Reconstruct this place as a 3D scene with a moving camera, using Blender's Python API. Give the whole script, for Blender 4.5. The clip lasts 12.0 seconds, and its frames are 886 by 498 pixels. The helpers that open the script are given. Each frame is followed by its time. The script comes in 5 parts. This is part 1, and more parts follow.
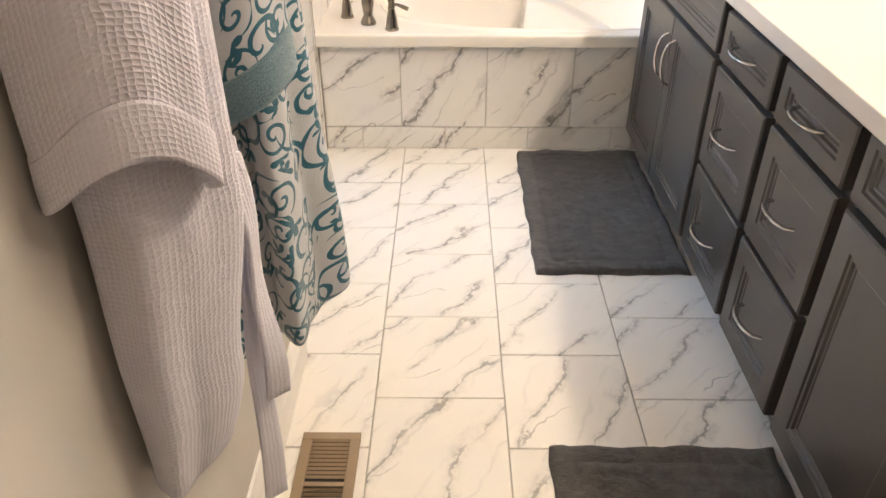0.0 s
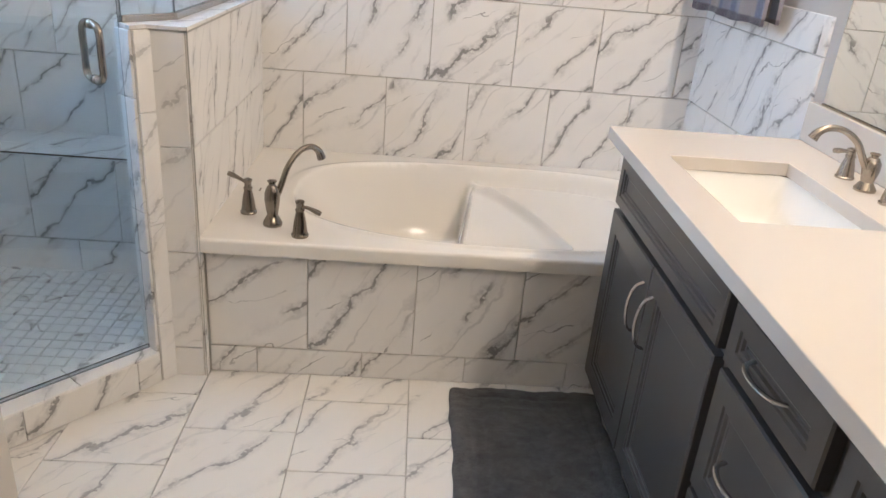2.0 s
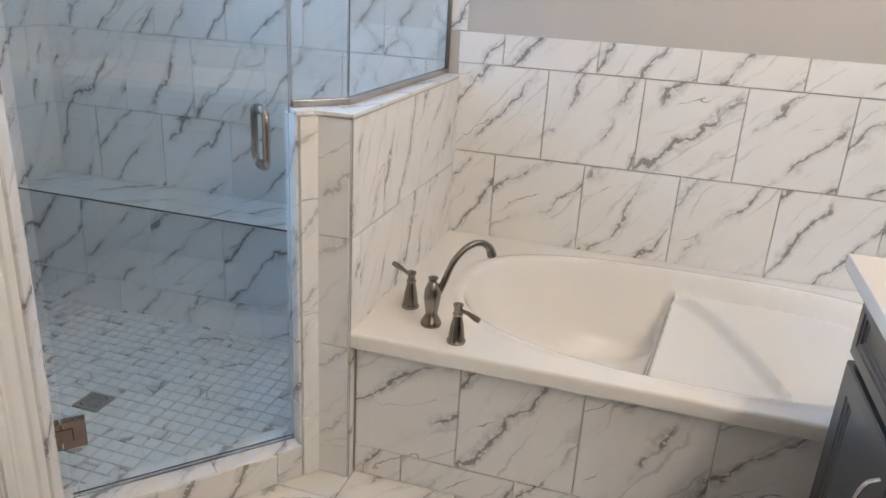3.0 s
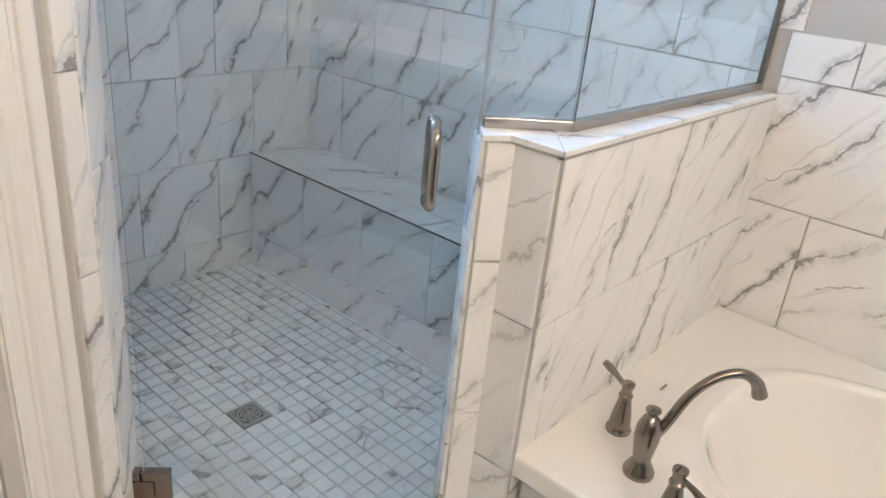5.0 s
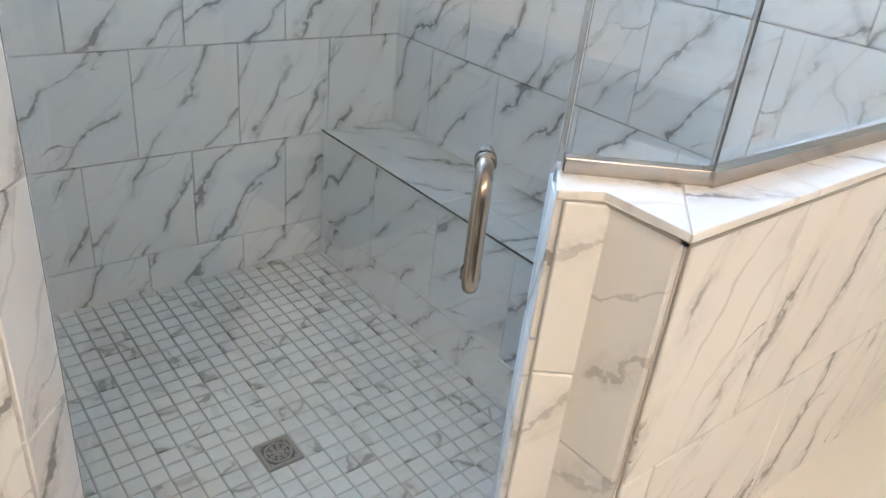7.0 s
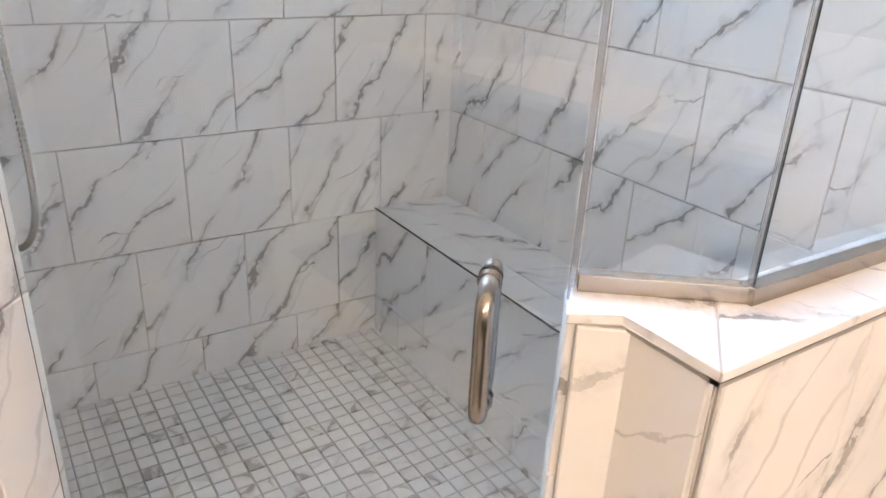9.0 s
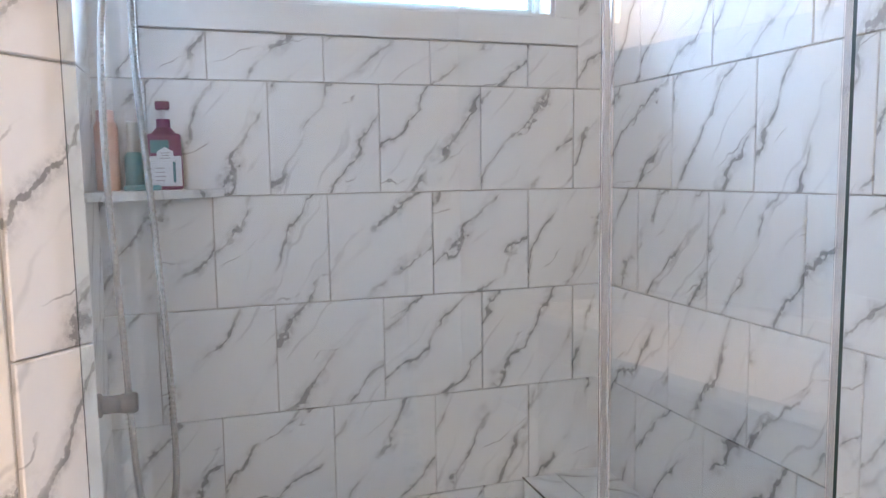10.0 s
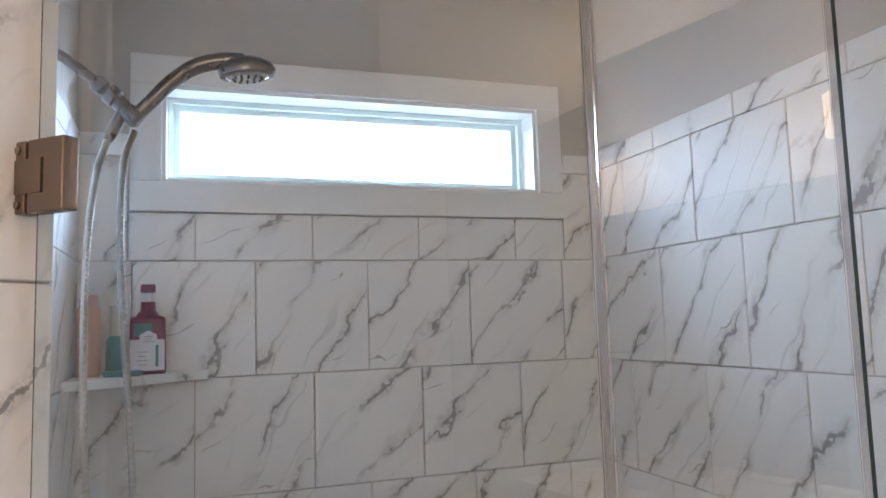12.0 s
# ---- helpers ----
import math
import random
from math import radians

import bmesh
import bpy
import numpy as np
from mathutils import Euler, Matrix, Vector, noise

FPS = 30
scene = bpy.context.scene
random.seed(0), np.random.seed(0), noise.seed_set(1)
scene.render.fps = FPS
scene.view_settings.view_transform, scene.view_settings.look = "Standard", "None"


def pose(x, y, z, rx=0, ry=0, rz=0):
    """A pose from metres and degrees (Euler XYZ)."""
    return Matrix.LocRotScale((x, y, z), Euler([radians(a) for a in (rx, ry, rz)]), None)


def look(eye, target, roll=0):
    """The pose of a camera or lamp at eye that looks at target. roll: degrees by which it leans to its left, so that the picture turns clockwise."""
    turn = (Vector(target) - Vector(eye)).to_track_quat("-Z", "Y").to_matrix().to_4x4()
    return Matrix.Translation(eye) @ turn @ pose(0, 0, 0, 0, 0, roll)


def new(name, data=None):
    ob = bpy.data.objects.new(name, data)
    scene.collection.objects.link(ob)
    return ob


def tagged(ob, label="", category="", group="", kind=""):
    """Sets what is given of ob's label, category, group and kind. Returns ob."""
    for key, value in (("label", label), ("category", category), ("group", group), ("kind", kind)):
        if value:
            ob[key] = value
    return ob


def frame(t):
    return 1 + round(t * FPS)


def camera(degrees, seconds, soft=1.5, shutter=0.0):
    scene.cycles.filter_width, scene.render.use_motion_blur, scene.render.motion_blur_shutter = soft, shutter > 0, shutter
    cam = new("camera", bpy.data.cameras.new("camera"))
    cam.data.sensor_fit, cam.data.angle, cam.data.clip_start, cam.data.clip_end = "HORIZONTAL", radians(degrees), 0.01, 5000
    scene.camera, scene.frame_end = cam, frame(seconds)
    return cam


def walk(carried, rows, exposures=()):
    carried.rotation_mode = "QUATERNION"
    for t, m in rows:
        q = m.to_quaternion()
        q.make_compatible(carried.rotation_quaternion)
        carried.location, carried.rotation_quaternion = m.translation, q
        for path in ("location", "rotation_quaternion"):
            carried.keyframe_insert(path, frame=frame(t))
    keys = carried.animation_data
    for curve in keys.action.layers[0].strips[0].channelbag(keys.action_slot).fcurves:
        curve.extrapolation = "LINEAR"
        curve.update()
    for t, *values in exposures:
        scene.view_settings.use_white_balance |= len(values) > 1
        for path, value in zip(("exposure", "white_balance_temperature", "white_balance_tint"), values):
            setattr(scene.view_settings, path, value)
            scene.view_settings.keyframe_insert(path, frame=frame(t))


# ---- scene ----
# The walk: seconds, eye, point looked at, lean.
cam = camera(62.2, 12.0, shutter=0.0)
PATH = [
    (0, (-0.05, 0.736, 1.333), (-0.065, 2.405, 0.232), 0.0),
    (0.5, (-0.046, 0.868, 1.337), (0.046, 2.557, 0.27), 1.5),
    (1, (0.003, 1.056, 1.359), (0.135, 2.812, 0.411), 2.6),
    (1.5, (0.02, 1.258, 1.372), (0.153, 3.055, 0.504), 3.9),
    (2, (0.047, 1.459, 1.393), (0.156, 3.286, 0.585), 4.9),
    (2.5, (0.124, 1.631, 1.411), (-0.014, 3.478, 0.658), 4.5),
    (3, (0.17, 1.79, 1.425), (-0.337, 3.595, 0.73), 3.4),
    (3.5, (0.116, 1.951, 1.422), (-0.6, 3.704, 0.778), 3.2),
    (5.3, (-0.009, 2.568, 1.399), (-1.231, 3.906, 0.553), 6.1),
    (5.5, (-0.049, 2.608, 1.396), (-1.302, 3.908, 0.534), 6.1),
    (6, (-0.152, 2.694, 1.395), (-1.456, 3.925, 0.509), 6.3),
    (6.5, (-0.204, 2.802, 1.379), (-1.525, 3.992, 0.464), 6.8),
    (8.5, (-0.276, 3.011, 1.377), (-1.686, 4.072, 0.435), 3.0),
    (9, (-0.269, 3.012, 1.407), (-1.787, 4.033, 0.599), 2.7),
    (9.5, (-0.236, 3.102, 1.473), (-2.005, 3.882, 0.96), 1.1),
    (10, (-0.213, 3.168, 1.519), (-2.105, 3.783, 1.311), -0.8),
    (10.5, (-0.226, 3.179, 1.564), (-2.136, 3.77, 1.551), -1.5),
    (11, (-0.237, 3.188, 1.591), (-2.143, 3.782, 1.697), -1.8),
    (11.5, (-0.237, 3.18, 1.595), (-2.142, 3.764, 1.766), -1.7),
    (12, (-0.247, 3.183, 1.592), (-2.128, 3.831, 1.791), -1.8),
]
EXPOSURES = [(0.0, 0.96, 5800, 10), (0.6, 0.86, 5800, 10), (1.2, 0.48, 5650, 10), (2.0, 0.25, 5480, 10), (3.0, 0.20, 5270, 9), (3.7, 0.33, 5220, 8),
             (5.3, 0.50, 5400, 8), (6.5, 0.54, 5470, 7), (8.4, 0.73, 6150, 17), (9.0, 0.82, 6080, 17), (9.5, 0.90, 5850, 15), (10.0, 0.54, 5850, 18), (10.5, 0.24, 6050, 18), (11.0, 0.02, 6250, 18), (12.0, -0.05, 6300, 18)]
walk(cam, [(t, look(eye, target, roll)) for t, eye, target, roll in PATH], EXPOSURES)


# ---- world, sun and exposure ----
world = bpy.data.worlds.new("sky")
scene.world = world
world.use_nodes = True
wn = world.node_tree.nodes
sky = wn.new("ShaderNodeTexSky")
sky.sky_type = "NISHITA"
sky.sun_disc = False
sky.sun_elevation, sky.sun_rotation = radians(48), radians(115)
world.node_tree.links.new(sky.outputs[0], wn["Background"].inputs[0])
wn["Background"].inputs[1].default_value = 0.15
sun = new("sun", bpy.data.lights.new("sun", "SUN"))
sun.data.energy, sun.data.angle, sun.data.color = 2.5, radians(0.6), (1, 0.95, 0.88)
sun.matrix_world = look((6, 3, 8), (0, 0, 0))

BULB, BULB_COLOR = 10.5, (1.0, 0.75, 0.50)
WIN_Y0, WIN_Y1, WIN_Z0, WIN_Z1 = 3.105, 4.265, 2.005, 2.285
XW, YN, XE, ZC = -2.415, 4.46, 1.19, 2.70


def area(name, m, sx, sy, power, color):
    ob = new(name, bpy.data.lights.new(name, "AREA"))
    ob.data.shape, ob.data.size, ob.data.size_y = "RECTANGLE", sx, sy
    ob.data.energy, ob.data.color = power, color
    ob.matrix_world = m
    return ob


# daylight through the window's opening
area("window_daylight", look((XW - 0.55, (WIN_Y0 + WIN_Y1) / 2 + 0.52, 2.42), (-1.3, 3.3, 1.25)), 1.5, 0.62, 225, (0.58, 0.78, 1.0))

# ---- materials ----


class Nodes:
    """A small wrapper round one material's node tree."""

    def __init__(self, name):
        self.mat = bpy.data.materials.new(name)
        self.mat.use_nodes = True
        self.t = self.mat.node_tree
        self.bsdf = self.t.nodes["Principled BSDF"]

    def n(self, kind, **props):
        node = self.t.nodes.new("ShaderNode" + kind)
        for key, value in props.items():
            if key == "op":
                node.operation = value
            elif key == "dims":
                if kind == "TexNoise":
                    node.noise_dimensions = value
                else:
                    node.voronoi_dimensions = value
            elif key == "blend":
                node.data_type, node.blend_type = "RGBA", value
            elif key == "feature":
                node.feature = value
        return node

    def link(self, a, b):
        self.t.links.new(a, b)

    def put(self, socket, value):
        if isinstance(value, bpy.types.NodeSocket):
            self.link(value, socket)
        else:
            socket.default_value = value

    def math(self, op, a, b=0.0, c=0.0):
        m = self.n("Math", op=op)
        self.put(m.inputs[0], a), self.put(m.inputs[1], b), self.put(m.inputs[2], c)
        return m.outputs[0]

    def vec(self, op, a, b=(0, 0, 0)):
        m = self.n("VectorMath", op=op)
        self.put(m.inputs[0], a), self.put(m.inputs[1], b)
        return m.outputs[1] if op in ("LENGTH", "DISTANCE", "DOT_PRODUCT") else m.outputs[0]

    def noise(self, v, scale, detail=4.0, rough=0.55, dist=0.0):
        m = self.n("TexNoise")
        self.put(m.inputs["Vector"], v)
        m.inputs["Scale"].default_value, m.inputs["Detail"].default_value = scale, detail
        m.inputs["Roughness"].default_value, m.inputs["Distortion"].default_value = rough, dist
        return m.outputs["Fac"], m.outputs["Color"]

    def step(self, x, a, b, lo=0.0, hi=1.0):
        m = self.n("MapRange")
        m.interpolation_type = "SMOOTHSTEP"
        self.put(m.inputs[0], x)
        for i, v in enumerate((a, b, lo, hi)):
            self.put(m.inputs[i + 1], v)
        return m.outputs[0]

    def mix(self, f, a, b, blend="MIX"):
        m = self.n("Mix", blend=blend)
        self.put(m.inputs[0], f)
        for i, v in ((6, a), (7, b)):
            self.put(m.inputs[i], (*v, 1) if isinstance(v, tuple) else v)
        return m.outputs[2]

    def bump(self, h, strength, dist):
        m = self.n("Bump")
        m.inputs["Strength"].default_value, m.inputs["Distance"].default_value = strength, dist
        self.put(m.inputs["Height"], h)
        self.link(m.outputs[0], self.bsdf.inputs["Normal"])

    def set(self, **kw):
        for key, value in kw.items():
            name = {"base": "Base Color", "rough": "Roughness", "metal": "Metallic", "coat": "Coat Weight", "sheen": "Sheen Weight",
                    "trans": "Transmission Weight", "ior": "IOR", "spec": "Specular IOR Level", "sub": "Subsurface Weight"}[key]
            self.put(self.bsdf.inputs[name], (*value, 1) if isinstance(value, tuple) else value)
        return self.mat

    def obj(self):
        return self.n("TexCoord").outputs["Object"]

    def rand(self, island=False):
        return self.n("NewGeometry").outputs["Random Per Island"] if island else self.n("ObjectInfo").outputs["Random"]


def marble(name, island=False, scale=1.0, spread=0.45, white=(0.80, 0.79, 0.775), vein=1.0, rough=0.25):
    """Glazed porcelain with jagged grey diagonal veins; each piece shows another cut."""
    k = Nodes(name)
    r = k.rand(island)
    shift = k.n("CombineXYZ")
    k.put(shift.inputs[0], k.math("MULTIPLY", k.math("FRACT", k.math("MULTIPLY", r, 7.31)), 37.0))
    k.put(shift.inputs[1], k.math("MULTIPLY", r, 53.0))
    p0 = k.vec("ADD", k.vec("MULTIPLY", k.obj(), (scale, scale, scale)), shift.outputs[0])

    def turned(angle):
        rot = k.n("VectorRotate")
        rot.inputs["Axis"].default_value = (0, 0, 1)
        k.put(rot.inputs["Vector"], p0)
        k.put(rot.inputs["Angle"], angle)
        return rot.outputs[0]

    def centred(v, sc, detail, amount):
        return k.math("MULTIPLY", k.math("SUBTRACT", k.noise(v, sc, detail, 0.6)[0], 0.5), amount)

    def strands(p, every, sway, zigzag, offset):
        """Metres to the nearest of a family of wandering lines along x."""
        sep = k.n("SeparateXYZ")
        k.put(sep.inputs[0], k.vec("ADD", p, (offset, offset * 0.7, 0)))
        q = k.vec("ADD", k.vec("MULTIPLY", p, (0.75, 1.0, 1.0)), (offset, offset, 0))
        w = k.math("ADD", sep.outputs[1], k.math("ADD", centred(q, 4.5, 2.0, sway), k.math("ADD", centred(q, 19.0, 2.0, zigzag), centred(q, 75.0, 2.0, zigzag * 0.22))))
        v = k.math("FRACT", k.math("DIVIDE", w, every))
        return k.math("MULTIPLY", k.math("ABSOLUTE", k.math("SUBTRACT", v, 0.5)), every)

    lean = k.math("MULTIPLY_ADD", k.math("FRACT", k.math("MULTIPLY", r, 3.77)), spread, -1.12)
    p1 = turned(lean)
    p2 = turned(k.math("ADD", lean, 0.42))
    d1 = strands(p1, 0.155, 0.17, 0.052, 0.0)
    d2 = strands(p2, 0.21, 0.16, 0.050, 5.3)
    d3 = strands(p1, 0.085, 0.14, 0.035, 11.7)
    along = k.vec("MULTIPLY", p1, (0.7, 1.0, 1.0))
    m1 = k.step(k.noise(k.vec("ADD", along, (9, 4, 0)), 5.5, 3.0, 0.6)[0], 0.41, 0.56)
    m2 = k.step(k.noise(k.vec("ADD", along, (21, 8, 0)), 7.5, 3.0, 0.6)[0], 0.50, 0.62)
    m3 = k.step(k.noise(k.vec("ADD", along, (2, 17, 0)), 5.0, 3.0, 0.6)[0], 0.42, 0.66)
    speck = k.noise(p1, 60.0, 5.0, 0.7)[0]
    wide = k.math("MULTIPLY_ADD", k.step(speck, 0.3, 0.72), 0.0062, 0.0012)
    core = k.math("MULTIPLY", k.step(k.math("SUBTRACT", d1, wide), -0.0012, 0.0012, 1.0, 0.0), m1)
    crack = k.math("MULTIPLY", k.step(d2, 0.0004, 0.0026, 1.0, 0.0), m2)
    halo = k.math("MULTIPLY", k.step(d1, 0.0, 0.030, 1.0, 0.0), k.math("MULTIPLY", k.math("MULTIPLY_ADD", m1, 0.8, 0.2), k.step(speck, 0.25, 0.75)))
    faint = k.math("MULTIPLY", k.step(d3, 0.0005, 0.0065, 1.0, 0.0), m3)
    cloud = k.step(k.noise(along, 7.0, 5.0, 0.6)[0], 0.45, 0.8)
    c = k.mix(k.math("MULTIPLY", cloud, 0.22 * vein), white, (0.60, 0.60, 0.60))
    c = k.mix(k.math("MULTIPLY", halo, 0.88 * vein), c, (0.37, 0.365, 0.365))
    c = k.mix(k.math("MULTIPLY", faint, 0.42 * vein), c, (0.40, 0.40, 0.41))
    c = k.mix(k.math("MULTIPLY", core, 0.72 * vein), c, (0.20, 0.195, 0.195))
    c = k.mix(k.math("MULTIPLY", crack, 0.70 * vein), c, (0.20, 0.195, 0.195))
    k.bump(k.noise(p0, 9.0, 2.0)[0], 0.05, 0.004)
    return k.set(base=c, rough=rough, spec=0.42)


def painted(name, color, rough=0.6, tex=90.0, bump=0.06):
    k = Nodes(name)
    o = k.obj()
    f = k.noise(o, 1.7, 3.0)[0]
    c = k.mix(k.math("MULTIPLY_ADD", f, 0.10, 0.0), color, tuple(v * 0.86 for v in color))
    k.bump(k.noise(o, tex, 3.0)[0], bump, 0.002)
    return k.set(base=c, rough=rough)


def metal(name, color, rough, brush=0.0):
    k = Nodes(name)
    o = k.obj()
    f = k.noise(o, 60.0 if brush else 40.0, 3.0)[0]
    return k.set(base=k.mix(f, color, tuple(v * 0.93 for v in color)), metal=1.0, rough=k.math("MULTIPLY_ADD", f, 0.06, rough))


def plain(name, color, rough=0.5, **kw):
    k = Nodes(name)
    f = k.noise(k.obj(), 22.0, 3.0)[0]
    return k.set(base=k.mix(k.math("MULTIPLY", f, 0.25), color, tuple(v * 0.75 for v in color)), rough=k.math("MULTIPLY_ADD", f, 0.12, rough - 0.05), **kw)


def glowing(name, color, strength):
    k = Nodes(name)
    k.bsdf.inputs["Emission Color"].default_value = (*color, 1)
    k.bsdf.inputs["Emission Strength"].default_value = strength
    return k.set(base=(0.9, 0.85, 0.75), rough=0.4)


M_TILE = marble("marble_tile", rough=0.33, vein=1.1)
M_TILE_PLAIN = marble("marble_tile_plain_cut", vein=0.45, rough=0.33)
M_FLOOR = marble("marble_floor_tile", white=(0.80, 0.775, 0.73), vein=0.78, rough=0.2)
M_MOSAIC = marble("marble_mosaic", scale=0.55, spread=6.0, white=(0.73, 0.74, 0.73), vein=1.0, rough=0.3)
M_MOSAIC_REST = marble("marble_mosaic_rest", island=True, scale=0.55, spread=6.0, white=(0.73, 0.74, 0.73), vein=1.0, rough=0.3)
M_GROUT = painted("pale_grey_grout", (0.56, 0.535, 0.50), 0.85, 220.0, 0.2)
M_GROUT_DARK = painted("grey_grout", (0.36, 0.365, 0.365), 0.85, 220.0, 0.2)
M_WALL = painted("greige_wall_paint", (0.50, 0.475, 0.445), 0.62, 120.0, 0.12)
M_CEIL = painted("white_ceiling_paint", (0.74, 0.73, 0.71), 0.75, 60.0, 0.3)
M_TRIM = painted("white_trim_paint", (0.80, 0.79, 0.77), 0.32, 50.0, 0.03)
M_QUARTZ = painted("white_quartz", (0.62, 0.575, 0.52), 0.16, 30.0, 0.01)
M_ACRYLIC = painted("white_acrylic", (0.83, 0.805, 0.76), 0.09, 12.0, 0.01)
M_CERAMIC = painted("white_ceramic", (0.84, 0.83, 0.80), 0.10, 12.0, 0.01)
M_NICKEL = metal("brushed_nickel", (0.43, 0.39, 0.345), 0.22, 1.0)
M_DARKNICKEL = metal("dark_brushed_nickel", (0.29, 0.26, 0.225), 0.2, 1.0)
M_BRONZE = metal("warm_brushed_nickel", (0.235, 0.185, 0.155), 0.22, 1.0)
M_CHROME = metal("polished_chrome", (0.78, 0.78, 0.78), 0.07)
M_EDGE = metal("aluminium_edge_trim", (0.55, 0.54, 0.52), 0.35)
M_HOSE = metal("bright_ribbed_steel", (0.55, 0.53, 0.50), 0.2)
M_SHOWER = metal("satin_grey_nickel", (0.20, 0.195, 0.205), 0.25, 1.0)
M_DRAIN = metal("dark_steel_drain", (0.30, 0.295, 0.29), 0.34)
M_BLACK = plain("black_gap", (0.012, 0.012, 0.012), 0.7)


def cabinet_paint():
    k = Nodes("charcoal_cabinet_paint")
    o = k.obj()
    grain = k.noise(k.vec("MULTIPLY", o, (8, 8, 0.6)), 22.0, 4.0)[0]
    big = k.noise(o, 2.3, 2.0)[0]
    c = k.mix(k.math("MULTIPLY", grain, 0.5), (0.062, 0.058, 0.056), (0.040, 0.037, 0.036))
    c = k.mix(k.math("MULTIPLY", big, 0.3), c, (0.064, 0.059, 0.056))
    k.bump(grain, 0.08, 0.001)
    return k.set(base=c, rough=k.math("MULTIPLY_ADD", big, 0.12, 0.27))


M_CAB = cabinet_paint()


def glass(name, color):
    k = Nodes(name)
    return k.set(base=color, rough=0.0, trans=1.0, ior=1.7)


k = Nodes("ground_glass_edge")
M_GLASSEDGE = k.set(base=(0.03, 0.055, 0.05), rough=0.12, spec=0.6)
M_GLASS = glass("shower_glass", (0.84, 0.915, 0.95))
M_WINDOW = glass("window_glass", (0.97, 0.99, 0.98))
k = Nodes("mirror_silver")
M_MIRROR = k.set(base=(0.9, 0.92, 0.91), metal=1.0, rough=0.01)

# ---- mesh helpers ----


def mesh_from(bm, name, mat, smooth=False):
    me = bpy.data.meshes.new(name)
    bm.normal_update()
    bm.to_mesh(me)
    bm.free()
    me.materials.append(mat)
    if smooth:
        for f in me.polygons:
            f.use_smooth = True
        me.set_sharp_from_angle(angle=radians(38))
    return me


def part(name, bm, mat, parent=None, label="", smooth=False):
    """Links a bmesh as one mesh object, under a thing or a part."""
    ob = new(name, mesh_from(bm, name, mat, smooth))
    ob.parent = parent
    if label:
        ob["label"] = label
    return ob


def thing(name, label, category, group="", at=(0, 0, 0), kind=""):
    ob = new(name)
    ob.location = at
    ob.empty_display_size = 0.05
    return tagged(ob, label, category, group, kind)


def box(x0, y0, z0, x1, y1, z1, bevel=0.0, seg=1, bm=None):
    b = bmesh.new()
    bmesh.ops.create_cube(b, size=1, matrix=Matrix.Translation(((x0 + x1) / 2, (y0 + y1) / 2, (z0 + z1) / 2)) @ Matrix.Diagonal((abs(x1 - x0), abs(y1 - y0), abs(z1 - z0), 1)))
    if bevel:
        bmesh.ops.bevel(b, geom=b.edges[:], offset=bevel, segments=seg, affect="EDGES", profile=0.5)
    if bm is None:
        return b
    return join(bm, b)


def join(a, b):
    """Adds the mesh b to a."""
    me = bpy.data.meshes.new("tmp")
    b.to_mesh(me)
    b.free()
    a.from_mesh(me)
    bpy.data.meshes.remove(me)
    return a


def prism(points, z0, z1, bevel=0.0):
    """An upright prism over a plan, counter-clockwise."""
    b = bmesh.new()
    lo = [b.verts.new((x, y, z0)) for x, y in points]
    hi = [b.verts.new((x, y, z1)) for x, y in points]
    n = len(points)
    b.faces.new(lo[::-1]), b.faces.new(hi)
    for i in range(n):
        b.faces.new((lo[i], lo[(i + 1) % n], hi[(i + 1) % n], hi[i]))
    if bevel:
        bmesh.ops.bevel(b, geom=b.edges[:], offset=bevel, segments=2, affect="EDGES", profile=0.5)
    return b


def lathe(profile, steps=28, m=None):
    """A turned solid: (radius, height) from bottom to top."""
    b = bmesh.new()
    rings = []
    for r, z in profile:
        rings.append([b.verts.new((r * math.cos(2 * math.pi * i / steps), r * math.sin(2 * math.pi * i / steps), z)) for i in range(steps)])
    for lo, hi in zip(rings, rings[1:]):
        for i in range(steps):
            j = (i + 1) % steps
            b.faces.new((lo[i], lo[j], hi[j], hi[i]))
    b.faces.new(rings[0][::-1]), b.faces.new(rings[-1])
    if m is not None:
        b.transform(m)
    return b


def smooth_path(points, per=8):
    """Catmull-Rom through the points."""
    p = [Vector(q) for q in points]
    p = [2 * p[0] - p[1]] + p + [2 * p[-1] - p[-2]]
    out = []
    for i in range(1, len(p) - 2):
        for s in range(per):
            t = s / per
            a, b, c, d = p[i - 1:i + 3]
            out.append(0.5 * (2 * b + (c - a) * t + (2 * a - 5 * b + 4 * c - d) * t * t + (3 * b - a - 3 * c + d) * t ** 3))
    return out + [p[-2]]


def tube(points, radius, steps=14, flat=1.0):
    """A tube along points; radius a number or one for each point."""
    b = bmesh.new()
    pts = [Vector(q) for q in points]
    n = len(pts)
    rings, side = [], None
    for i, q in enumerate(pts):
        d = (pts[min(i + 1, n - 1)] - pts[max(i - 1, 0)]).normalized()
        if side is None:
            side = d.cross(Vector((0, 0, 1)) if abs(d.z) < 0.9 else Vector((0, 1, 0))).normalized()
        side = (side - d * side.dot(d)).normalized()
        up = d.cross(side)
        r = radius[i] if isinstance(radius, (list, tuple)) else radius
        rings.append([b.verts.new(q + side * (r * math.cos(a)) + up * (r * flat * math.sin(a))) for a in (2 * math.pi * j / steps for j in range(steps))])
    for lo, hi in zip(rings, rings[1:]):
        for i in range(steps):
            j = (i + 1) % steps
            b.faces.new((lo[i], lo[j], hi[j], hi[i]))
    b.faces.new(rings[0][::-1]), b.faces.new(rings[-1])
    return b


TILE_MESHES = {}


